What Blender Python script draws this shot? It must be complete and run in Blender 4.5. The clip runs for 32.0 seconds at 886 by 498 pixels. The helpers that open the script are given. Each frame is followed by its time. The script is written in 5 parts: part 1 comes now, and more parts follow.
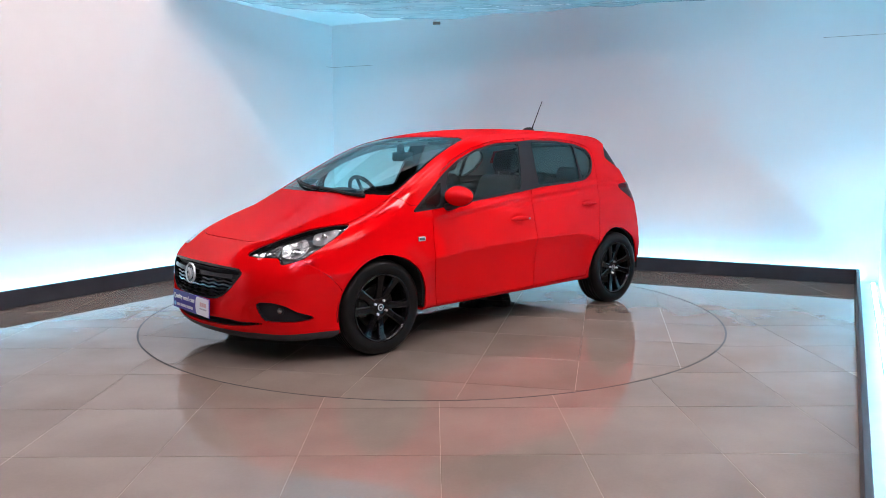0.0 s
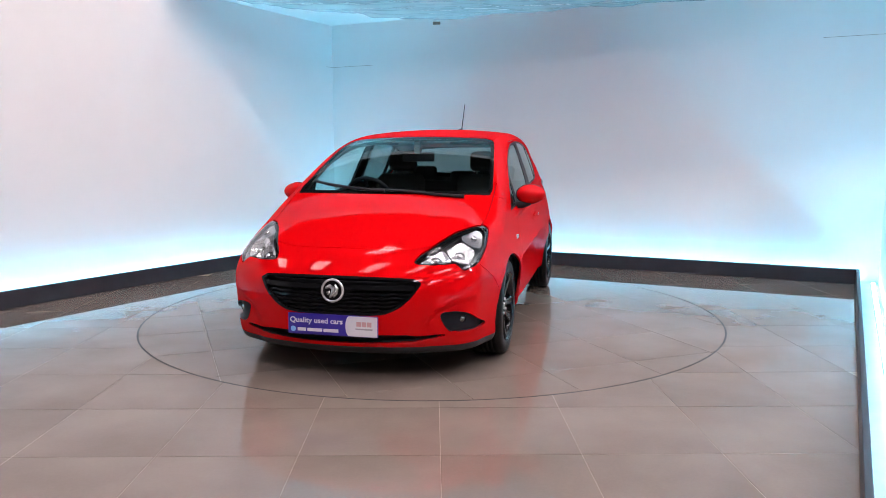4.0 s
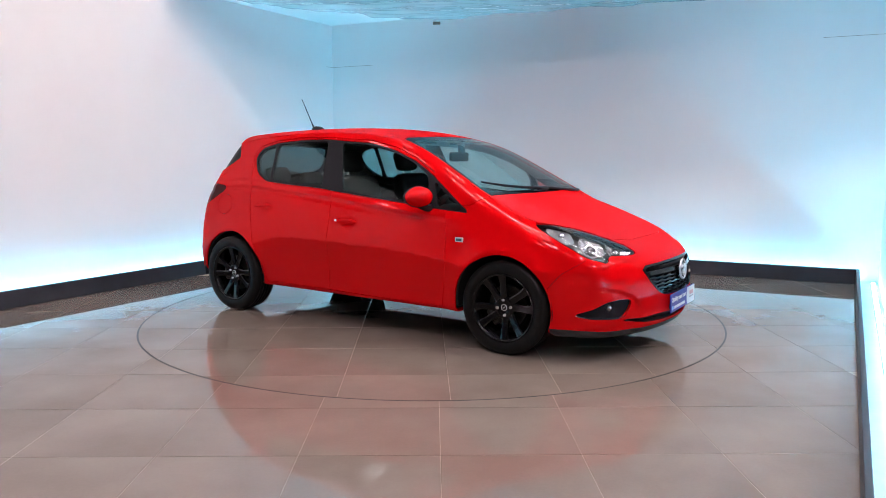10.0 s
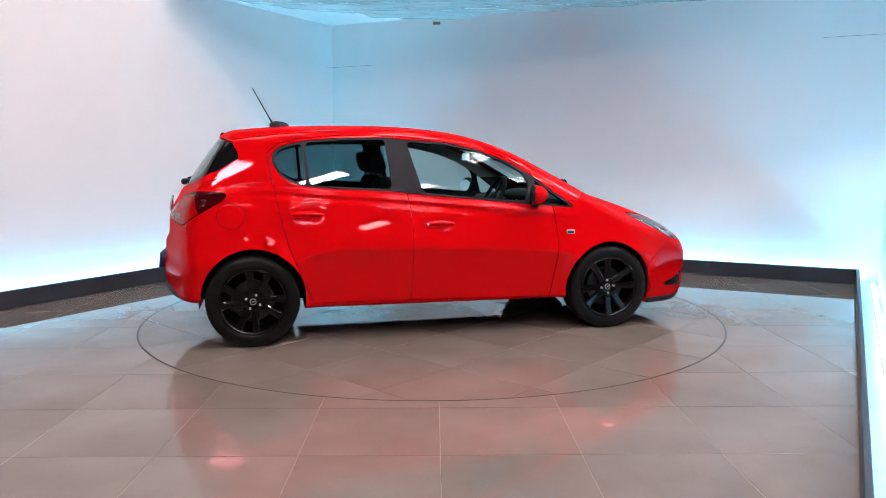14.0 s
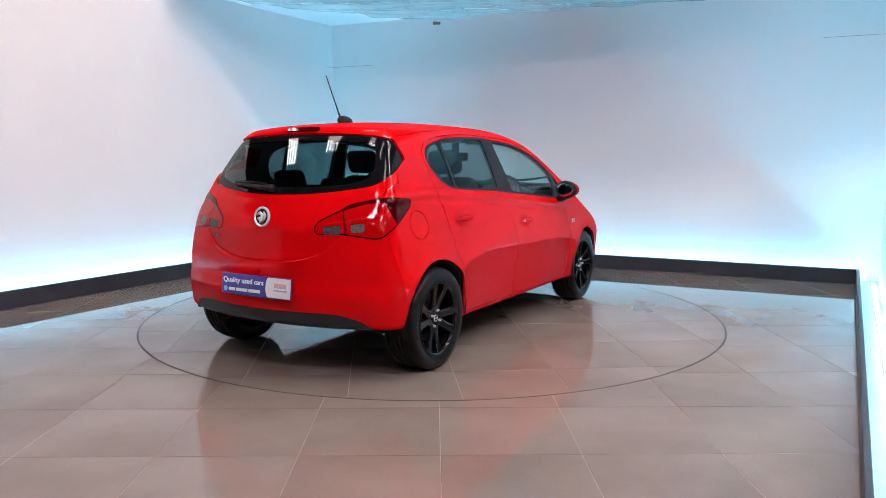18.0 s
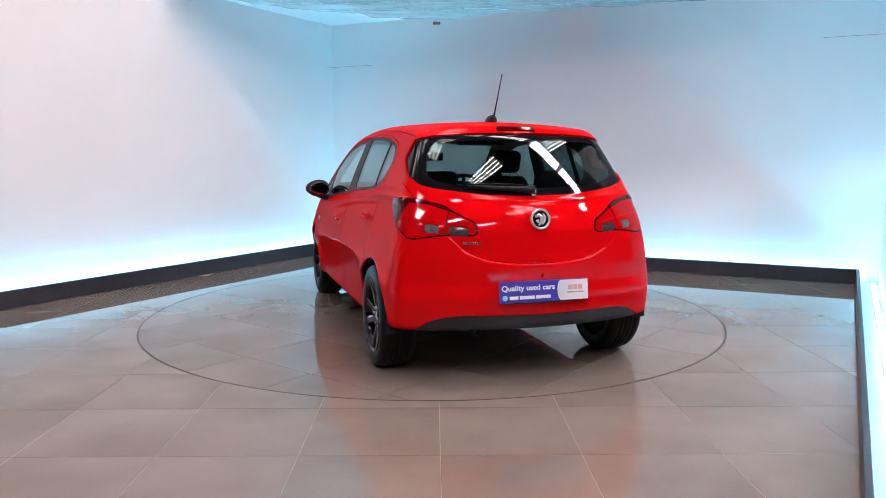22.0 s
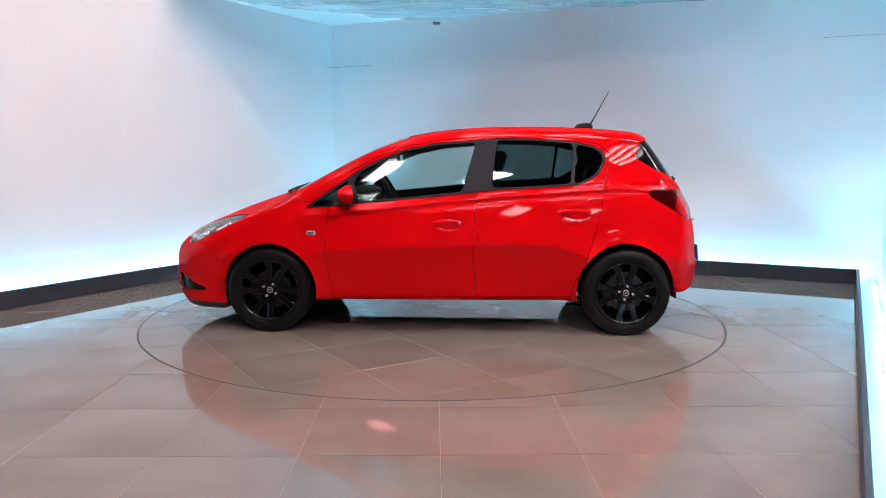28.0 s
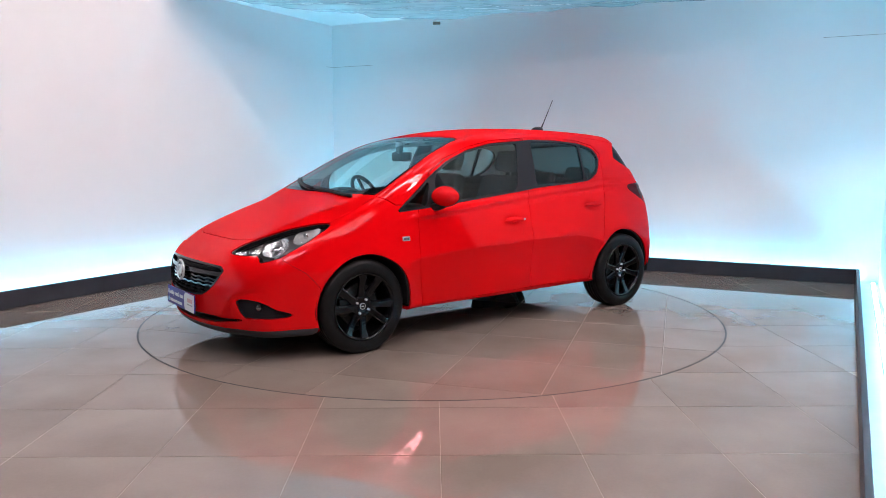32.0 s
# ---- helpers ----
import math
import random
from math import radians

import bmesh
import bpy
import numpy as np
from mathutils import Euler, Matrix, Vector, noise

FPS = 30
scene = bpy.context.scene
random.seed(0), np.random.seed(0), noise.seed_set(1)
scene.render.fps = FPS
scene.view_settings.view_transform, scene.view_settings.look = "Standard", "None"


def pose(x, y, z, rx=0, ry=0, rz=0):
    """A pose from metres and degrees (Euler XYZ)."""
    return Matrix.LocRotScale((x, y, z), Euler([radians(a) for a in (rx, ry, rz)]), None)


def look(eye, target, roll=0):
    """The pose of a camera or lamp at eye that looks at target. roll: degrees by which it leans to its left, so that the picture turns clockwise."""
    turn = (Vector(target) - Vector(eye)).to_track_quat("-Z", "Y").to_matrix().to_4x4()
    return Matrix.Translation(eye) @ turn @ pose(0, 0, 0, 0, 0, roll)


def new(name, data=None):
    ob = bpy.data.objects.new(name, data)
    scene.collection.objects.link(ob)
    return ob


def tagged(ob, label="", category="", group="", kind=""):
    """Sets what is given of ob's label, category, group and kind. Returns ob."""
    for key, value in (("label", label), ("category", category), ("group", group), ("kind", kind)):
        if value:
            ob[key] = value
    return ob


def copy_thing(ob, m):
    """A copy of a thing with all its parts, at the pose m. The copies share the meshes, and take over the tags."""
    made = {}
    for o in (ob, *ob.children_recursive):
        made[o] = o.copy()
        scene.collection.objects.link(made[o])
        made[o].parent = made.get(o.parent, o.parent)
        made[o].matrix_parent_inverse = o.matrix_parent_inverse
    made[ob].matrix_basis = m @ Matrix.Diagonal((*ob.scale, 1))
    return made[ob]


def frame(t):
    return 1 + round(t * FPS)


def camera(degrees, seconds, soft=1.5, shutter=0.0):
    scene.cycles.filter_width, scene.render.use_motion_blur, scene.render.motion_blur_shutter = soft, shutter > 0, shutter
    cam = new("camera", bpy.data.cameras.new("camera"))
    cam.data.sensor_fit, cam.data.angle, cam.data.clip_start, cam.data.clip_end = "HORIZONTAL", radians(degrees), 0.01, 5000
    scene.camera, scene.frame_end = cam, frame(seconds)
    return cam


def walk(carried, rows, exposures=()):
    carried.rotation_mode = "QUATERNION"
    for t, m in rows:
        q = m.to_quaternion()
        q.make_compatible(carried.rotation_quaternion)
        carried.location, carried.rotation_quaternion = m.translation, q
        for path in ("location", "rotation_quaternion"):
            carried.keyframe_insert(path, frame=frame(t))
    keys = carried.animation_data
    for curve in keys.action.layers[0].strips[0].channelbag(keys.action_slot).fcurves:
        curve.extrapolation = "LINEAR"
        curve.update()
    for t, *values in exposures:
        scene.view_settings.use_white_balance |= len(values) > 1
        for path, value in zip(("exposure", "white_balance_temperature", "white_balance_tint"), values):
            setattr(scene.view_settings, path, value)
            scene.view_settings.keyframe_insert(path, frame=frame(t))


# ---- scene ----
cam = camera(62.0, 32.0, soft=0.9)
EYE = pose(0, -5.8786, 1.2462, 90 - 7.186, 0.0, -0.771)
walk(cam, [(0, EYE), (32, EYE)])

# ---- light ----
scene.view_settings.exposure = 0.03
world = bpy.data.worlds.new("world")
scene.world = world
world.use_nodes = True
world.node_tree.nodes["Background"].inputs[0].default_value = (0.62, 0.66, 0.72, 1)
world.node_tree.nodes["Background"].inputs[1].default_value = 0.02
LED_POWER = 110.0
PANEL_POWER = 36.0
PANEL_ROW = 37.0
PANEL_KEY = 165.0
PANEL_FAR = 66.0

# ---- materials ----


def material(name, color, rough=0.5, metal=0.0, coat=0.0, vary=0.0, scale=8.0, bump=0.0, bump_scale=60.0, spec=0.5, rough_vary=0.0, coat_rough=0.03):
    m = bpy.data.materials.new(name)
    m.use_nodes = True
    nt = m.node_tree
    p = nt.nodes["Principled BSDF"]
    p.inputs["Base Color"].default_value = (*color, 1)
    p.inputs["Roughness"].default_value = rough
    p.inputs["Metallic"].default_value = metal
    p.inputs["Coat Weight"].default_value = coat
    p.inputs["Coat Roughness"].default_value = coat_rough
    p.inputs["Specular IOR Level"].default_value = spec
    if not (vary or bump or rough_vary):
        return m
    tc = nt.nodes.new("ShaderNodeTexCoord")
    if vary or rough_vary:
        n = nt.nodes.new("ShaderNodeTexNoise")
        n.inputs["Scale"].default_value = scale
        n.inputs["Detail"].default_value = 8
        n.inputs["Roughness"].default_value = 0.65
        nt.links.new(tc.outputs["Object"], n.inputs["Vector"])
    if vary:
        r = nt.nodes.new("ShaderNodeValToRGB")
        r.color_ramp.elements[0].position, r.color_ramp.elements[1].position = 0.3, 0.72
        r.color_ramp.elements[0].color = (*[c * (1 - vary) for c in color], 1)
        r.color_ramp.elements[1].color = (*[min(1, c * (1 + vary)) for c in color], 1)
        nt.links.new(n.outputs["Fac"], r.inputs["Fac"])
        nt.links.new(r.outputs["Color"], p.inputs["Base Color"])
    if rough_vary:
        mr = nt.nodes.new("ShaderNodeMapRange")
        mr.inputs["To Min"].default_value, mr.inputs["To Max"].default_value = rough - rough_vary, rough + rough_vary
        nt.links.new(n.outputs["Fac"], mr.inputs["Value"])
        nt.links.new(mr.outputs["Result"], p.inputs["Roughness"])
    if bump:
        b = nt.nodes.new("ShaderNodeTexNoise")
        b.inputs["Scale"].default_value = bump_scale
        b.inputs["Detail"].default_value = 4
        nt.links.new(tc.outputs["Object"], b.inputs["Vector"])
        bp = nt.nodes.new("ShaderNodeBump")
        bp.inputs["Strength"].default_value = bump
        bp.inputs["Distance"].default_value = 0.01
        nt.links.new(b.outputs["Fac"], bp.inputs["Height"])
        nt.links.new(bp.outputs["Normal"], p.inputs["Normal"])
    return m


def glow(name, color, power):
    m = bpy.data.materials.new(name)
    m.use_nodes = True
    p = m.node_tree.nodes["Principled BSDF"]
    p.inputs["Base Color"].default_value = (*color, 1)
    p.inputs["Emission Color"].default_value = (*color, 1)
    p.inputs["Emission Strength"].default_value = power
    return m


def glass(name, color, tint, rough=0.0):
    """Thin pane: clear transmission tinted by the colour, and a mirror on top that grows towards grazing."""
    m = bpy.data.materials.new(name)
    m.use_nodes = True
    nt = m.node_tree
    nt.nodes.remove(nt.nodes["Principled BSDF"])
    t = nt.nodes.new("ShaderNodeBsdfTransparent")
    t.inputs["Color"].default_value = (*tint, 1)
    g = nt.nodes.new("ShaderNodeBsdfGlossy")
    g.inputs["Color"].default_value = (*color, 1)
    g.inputs["Roughness"].default_value = rough
    lw = nt.nodes.new("ShaderNodeLayerWeight")
    lw.inputs["Blend"].default_value = 0.5
    pw = nt.nodes.new("ShaderNodeMath")
    pw.operation, pw.inputs[1].default_value = "POWER", 4.5
    nt.links.new(lw.outputs["Facing"], pw.inputs[0])
    fr = nt.nodes.new("ShaderNodeMath")
    fr.operation, fr.inputs[1].default_value, fr.inputs[2].default_value = "MULTIPLY_ADD", 0.85, 0.04
    nt.links.new(pw.outputs[0], fr.inputs[0])
    mix = nt.nodes.new("ShaderNodeMixShader")
    nt.links.new(fr.outputs[0], mix.inputs["Fac"])
    nt.links.new(t.outputs["BSDF"], mix.inputs[1])
    nt.links.new(g.outputs["BSDF"], mix.inputs[2])
    nt.links.new(mix.outputs["Shader"], nt.nodes["Material Output"].inputs["Surface"])
    return m


def tile_material(name):
    """Polished porcelain: warm grey, each tile a little different, cloudy, with faint dirt smears."""
    m = bpy.data.materials.new(name)
    m.use_nodes = True
    nt = m.node_tree
    p = nt.nodes["Principled BSDF"]
    geo = nt.nodes.new("ShaderNodeNewGeometry")
    info = nt.nodes.new("ShaderNodeObjectInfo")
    n1 = nt.nodes.new("ShaderNodeTexNoise")
    n1.inputs["Scale"].default_value, n1.inputs["Detail"].default_value = 1.3, 6
    n2 = nt.nodes.new("ShaderNodeTexNoise")
    n2.inputs["Scale"].default_value, n2.inputs["Detail"].default_value = 70, 3
    tc = nt.nodes.new("ShaderNodeTexCoord")
    # every tile shows another stretch of the same pattern
    shift = nt.nodes.new("ShaderNodeVectorMath")
    shift.operation = "MULTIPLY_ADD"
    shift.inputs[1].default_value = (37, 53, 0)
    nt.links.new(info.outputs["Random"], shift.inputs[0])
    nt.links.new(tc.outputs["Object"], shift.inputs[2])
    nt.links.new(shift.outputs[0], n1.inputs["Vector"])
    nt.links.new(shift.outputs[0], n2.inputs["Vector"])
    add = nt.nodes.new("ShaderNodeMath")
    add.operation = "MULTIPLY_ADD"
    nt.links.new(info.outputs["Random"], add.inputs[0])
    add.inputs[1].default_value = 0.04
    nt.links.new(n1.outputs["Fac"], add.inputs[2])
    add2 = nt.nodes.new("ShaderNodeMath")
    add2.operation = "MULTIPLY_ADD"
    nt.links.new(n2.outputs["Fac"], add2.inputs[0])
    add2.inputs[1].default_value = 0.12
    nt.links.new(add.outputs[0], add2.inputs[2])
    r = nt.nodes.new("ShaderNodeValToRGB")
    r.color_ramp.elements[0].position, r.color_ramp.elements[1].position = 0.42, 0.76
    r.color_ramp.elements[0].color = (*TILE_DARK, 1)
    r.color_ramp.elements[1].color = (*TILE_LIGHT, 1)
    nt.links.new(add2.outputs[0], r.inputs["Fac"])
    nt.links.new(r.outputs["Color"], p.inputs["Base Color"])
    mr = nt.nodes.new("ShaderNodeMapRange")
    mr.inputs["From Min"].default_value, mr.inputs["From Max"].default_value = 0.35, 0.7
    mr.inputs["To Min"].default_value, mr.inputs["To Max"].default_value = 0.004, 0.035
    nt.links.new(n1.outputs["Fac"], mr.inputs["Value"])
    nt.links.new(mr.outputs["Result"], p.inputs["Roughness"])
    b = nt.nodes.new("ShaderNodeBump")
    b.inputs["Strength"].default_value, b.inputs["Distance"].default_value = 0.02, 0.002
    nt.links.new(n2.outputs["Fac"], b.inputs["Height"])
    nt.links.new(b.outputs["Normal"], p.inputs["Normal"])
    p.inputs["IOR"].default_value = 1.40
    return m


TILE_DARK, TILE_LIGHT = (0.168, 0.136, 0.112), (0.226, 0.188, 0.160)
M_TILE = tile_material("polished_tile")
M_GROUT = material("grout", (0.27, 0.22, 0.175), 0.9, vary=0.3, scale=20)
M_JOINT = material("board_joint", (0.45, 0.38, 0.35), 0.9, vary=0.3, scale=9)
M_GAP = material("dark_gap", (0.006, 0.005, 0.005), 0.8)
M_WALL = material("white_wall_paint", (0.85, 0.845, 0.85), 0.75, vary=0.02, scale=0.8, bump=0.03, bump_scale=180)
M_CEIL = material("ceiling_paint", (0.86, 0.87, 0.88), 0.8, vary=0.02, scale=1.0)
M_PLINTH = material("dark_grey_plinth", (0.030, 0.033, 0.042), 0.45, vary=0.18, scale=5, bump=0.04, bump_scale=90)
M_KERB_TOP = material("kerb_white", (0.72, 0.72, 0.72), 0.6, vary=0.05, scale=6)
M_SHED = material("shed_sheet", (0.08, 0.08, 0.085), 0.8, vary=0.1, scale=1)
M_LED = glow("led_light", (0.17, 0.68, 1.0), LED_POWER)
M_PANEL = glow("tube_light", (1.0, 0.90, 0.88), PANEL_POWER)
M_PANEL_ROW = glow("front_tube_light", (1.0, 0.91, 0.93), PANEL_ROW)
M_PANEL_KEY = glow("key_tube_light", (1.0, 0.90, 0.95), PANEL_KEY)
M_PANEL_FAR = glow("far_tube_light", (1.0, 0.84, 0.95), PANEL_FAR)
M_METAL_GREY = material("grey_metal", (0.35, 0.35, 0.36), 0.35, metal=1.0)

# ---- mesh helpers ----


def mesh_of(name, verts, faces, mat, smooth=False):
    me = bpy.data.meshes.new(name)
    me.from_pydata([tuple(map(float, v)) for v in verts], [], [tuple(map(int, q)) for q in faces])
    if mat:
        me.materials.append(mat)
    if smooth:
        me.shade_smooth()
    me.update()
    return me


def child(name, me, parent, label=""):
    ob = new(name, me)
    ob.parent = parent
    if label:
        ob["label"] = label
    return ob


def part(name, bm, mat, parent, label="", smooth=False):
    me = bpy.data.meshes.new(name)
    bm.to_mesh(me)
    bm.free()
    if mat:
        me.materials.append(mat)
    if smooth:
        me.shade_smooth()
    return child(name, me, parent, label)


def box(bm, lo, hi, bevel=0.0, m=None, segs=2):
    vs = bmesh.ops.create_cube(bm, size=1)["verts"]
    c = [(a + b) / 2 for a, b in zip(lo, hi)]
    s = [b - a for a, b in zip(lo, hi)]
    for v in vs:
        v.co = Vector([c[i] + v.co[i] * s[i] for i in range(3)])
    if bevel:
        es = list({e for v in vs for e in v.link_edges})
        g = bmesh.ops.bevel(bm, geom=es, offset=bevel, segments=segs, affect="EDGES", profile=0.5)
        vs = list({v for q in g["faces"] for v in q.verts} | {v for v in vs if v.is_valid})
    if m is not None:
        bmesh.ops.transform(bm, matrix=m, verts=[v for v in vs if v.is_valid])
    return bm


def prism(pts, z0, z1):
    """A closed prism on a plan outline."""
    n = len(pts)
    v = [(x, y, z0) for x, y in pts] + [(x, y, z1) for x, y in pts]
    q = [tuple(range(n))[::-1], tuple(range(n, 2 * n))] + [(i, (i + 1) % n, n + (i + 1) % n, n + i) for i in range(n)]
    return v, q


# ---- plan of the studio ----
DL, DB, DR = Vector((0.5165, 0.8563)), Vector((0.8965, -0.4431)), Vector((0.494, 0.8695))
NL, NB, NR = Vector((-0.8563, 0.5165)), Vector((0.4431, 0.8965)), Vector((0.8695, -0.494))
PL, PB, PR = Vector((-3.05, 0.83)), Vector((3.0, 1.72)), Vector((4.12, 1.165))
CEIL = 2.935
TROUGH = 0.20


def meet(p, d, q, e):
    det = -d.x * e.y + e.x * d.y
    s = (-(q.x - p.x) * e.y + e.x * (q.y - p.y)) / det
    return p + d * s


def corner_lb(off):
    return meet(PL + NL * off, DL, PB + NB * off, DB)


def corner_br(off):
    return meet(PB + NB * off, DB, PR + NR * off, DR)


def left_end(off):
    return PL + NL * off - DL * 6.2


def right_end(off):
    return PR + NR * off - DR * 6.4


def slab(name, pts, z0, z1, mat, label, kind="structure", cat=""):
    v, q = prism(pts, z0, z1)
    ob = new(name, mesh_of(name, v, q, mat))
    return tagged(ob, label, cat, kind=kind)


T = TROUGH
slab("wall_left", [left_end(T), corner_lb(T), corner_lb(T + .12), left_end(T + .12)], -0.02, 2.99, M_WALL, "white painted plasterboard studio wall lit from below", cat="wall")
slab("wall_back", [corner_lb(T), corner_br(T), corner_br(T + .12), corner_lb(T + .12)], -0.02, CEIL + .3, M_WALL, "white painted plasterboard studio wall with a cyan glow at its foot", cat="wall")
# unseen heights shape the light: tall part stops lamplight, low part lets it over
slab("wall_right", [corner_br(T), right_end(T) + DR * 3.6, right_end(T + .12) + DR * 3.6, corner_br(T + .12)], -0.02, 3.7, M_WALL, "white painted studio wall with a cyan glow at its foot", cat="wall")
slab("wall_right_low", [right_end(T) + DR * 3.6, right_end(T), right_end(T + .12), right_end(T + .12) + DR * 3.6], -0.02, 0.62, M_WALL, "white painted wall behind the plinth, kept low to let lamp light over", cat="wall")

# plinths: a dark upstand in front of each wall, with the light trough behind it
TH = 0.028


def plinth(name, a0, a1, b0, b1, label):
    v, q = prism([a0, a1, b1, b0], 0.0, 0.150)
    me = mesh_of(name, v, q, M_PLINTH)
    ob = tagged(new(name, me), label, "plinth", kind="structure")
    bv = ob.modifiers.new("bevel", "BEVEL")
    bv.width, bv.segments = 0.003, 2
    return ob


plinth("plinth_left", left_end(0), corner_lb(0), left_end(TH), corner_lb(TH), "dark grey painted plinth hiding a light strip")
plinth("plinth_back", corner_lb(0), corner_br(0), corner_lb(TH), corner_br(TH), "dark grey painted plinth hiding a light strip")
plinth("plinth_right", corner_br(0), right_end(0), corner_br(TH), right_end(TH), "dark grey painted plinth hiding a light strip")


def led(name, a0, a1, b1, b0):
    """A metal channel (a: by the plinth, b: by the wall) with a glowing strip on its top."""
    ob = tagged(new(name), "cyan-white light strip in the trough behind the plinth", "light strip")
    lo, hi = .022, .022
    v = [(*a0, 0), (*a1, 0), (*b1, 0), (*b0, 0), (*a0, lo), (*a1, lo), (*b1, hi), (*b0, hi)]
    q = [(3, 2, 1, 0), (4, 5, 6, 7), (0, 1, 5, 4), (1, 2, 6, 5), (2, 3, 7, 6), (3, 0, 4, 7)]
    child("channel", mesh_of("channel", v, q, M_METAL_GREY), ob)
    v = [(*p, z + k) for k in (.001, .003) for p, z in ((a0, lo), (a1, lo), (b1, hi), (b0, hi))]
    child("diffuser", mesh_of("diffuser", v, q, M_LED), ob, "glowing diffuser")
    return ob


def inset(a, b, d=0.05):
    w = (b - a).normalized() * d
    return a + w, b - w


for nm, fa, fb in (("a", left_end, corner_lb), ("b", corner_lb, corner_br), ("c", corner_br, right_end)):
    p0, p1 = inset(fa(.135), fb(.135), .12)
    q0, q1 = inset(fa(.165), fb(.165), .12)
    led("light_strip", p0, p1, q1, q0)

# white board in the bottom of each trough
for fa, fb in ((left_end, corner_lb), (corner_lb, corner_br), (corner_br, right_end)):
    slab("trim", [fa(TH), fb(TH), fb(T), fa(T)], .0005, .004, M_KERB_TOP, "white painted board in the light trough", cat="trough board")

# ceiling: a deep canopy over the back of the studio
EDGE = 2.75
c0 = corner_lb(T) - DL * EDGE
c1 = corner_br(T) - DR * 1.75
slab("ceiling", [c0, corner_lb(T), corner_br(T), c1], CEIL, CEIL + .12, M_CEIL, "pale painted ceiling over the back of the studio", cat="ceiling")

# shed around it all
SH = 13.0
ROOF = 8.2
shed = slab("backdrop", [(-SH, -SH), (SH, -SH), (SH, SH), (-SH, SH)], ROOF, ROOF + .2, M_SHED, "grey sheet roof of the shed", cat="roof")
for nm, lo, hi in (("wall_south", (-SH, -SH - .2), (SH, -SH)), ("wall_north", (-SH, SH), (SH, SH + .2)), ("wall_west", (-SH - .2, -SH), (-SH, SH)), ("wall_east", (SH, -SH), (SH + .2, SH))):
    slab(nm, [(lo[0], lo[1]), (hi[0], lo[1]), (hi[0], hi[1]), (lo[0], hi[1])], 0, ROOF, M_SHED, "plain grey shed wall", cat="wall")

# strip lights, hung in three rows: one by the canopy's edge, one before it, one well back
LAMP_Z = 4.6
ROW_EDGE = [Vector((-0.95, 0.62)) + DB * 1.45 * k for k in (0, 1, 2, 3)]
ROW_MID = [Vector((0.05, -2.45)) + DB * 1.45 * k for k in (-3, -2, -1, 0, 1, 2, 3)]
# ROW_REAR: added at a guessed place, for more bars in the glass reflections
ROW_REAR = [Vector((-.6, -8.2)) + DB * 1.7 * k for k in (-2, -1, 0, 1, 2)]
ROW_BACK = [Vector((-1.45, -5.0)) + DB * 2.0 * k for k in (0, 1, 2)]


def strip_light(p, z, length, mat, label, width=.028, turn=-31.1, pitch=.12):
    root = tagged(new("strip_light"), label, "light", group="strip lights")
    root.matrix_basis = pose(p.x, p.y, z, 0, 0, turn)
    e = length / 2
    bm = bmesh.new()
    hw = 1.5 * pitch + width + .04
    box(bm, (-hw, -e - .04, .03), (hw, e + .04, .09), .008)
    part("housing", bm, M_METAL_GREY, root)
    for k in (-1.5 * pitch, -.5 * pitch, .5 * pitch, 1.5 * pitch):
        for n in range(2):
            y0 = -e + n * length / 2
            bm = bmesh.new()
            box(bm, (k - width, y0 + .015, .026 - 2 * width), (k + width, y0 + length / 2 - .015, .026), width * .55)
            part("tube", bm, mat, root, "glowing white tube")
    for s in (-.8 * e, .8 * e):
        bm = bmesh.new()
        box(bm, (-.004, s - .004, .09), (.004, s + .004, ROOF - z))
        part("hanger", bm, M_METAL_GREY, root)
    return root


for p in ROW_EDGE:
    strip_light(p, LAMP_Z, .8, M_PANEL, "white four-tube strip light hung over the canopy's edge", .011, -31.1, .10)
for p in ROW_REAR:
    strip_light(p, LAMP_Z + .3, .7, M_PANEL, "short four-tube strip light added behind the studio for reflections", .012, -31.1, .10)
for p in ROW_MID:
    strip_light(p, LAMP_Z, 1.2, M_PANEL, "white four-tube strip light hung from the roof", .012, -31.1, .10)
for p in ROW_BACK:
    strip_light(p, LAMP_Z + .1, 1.2, M_PANEL_FAR, "bright four-tube strip light hung well back", .030, -31.1, .10)
for k in (.67, .85, 1.03, 1.20):
    strip_light(Vector((-3.66, .20)) + Vector((6.278, -1.995)) * k, LAMP_Z, 1.0, M_PANEL_ROW, "bright four-tube strip light in a row before the canopy", .026, 72.4, .07)
for p in (Vector((4.45, -2.42)),):
    strip_light(p, LAMP_Z + .02, 1.2, M_PANEL_KEY, "bright four-tube strip light before the canopy", .026, 72.4, .06)

# ---- floor ----
TX, TY, SX, SY = 0.029, -1.152, 0.5965, 0.588
RT = 2.216
GROUND = 40.0


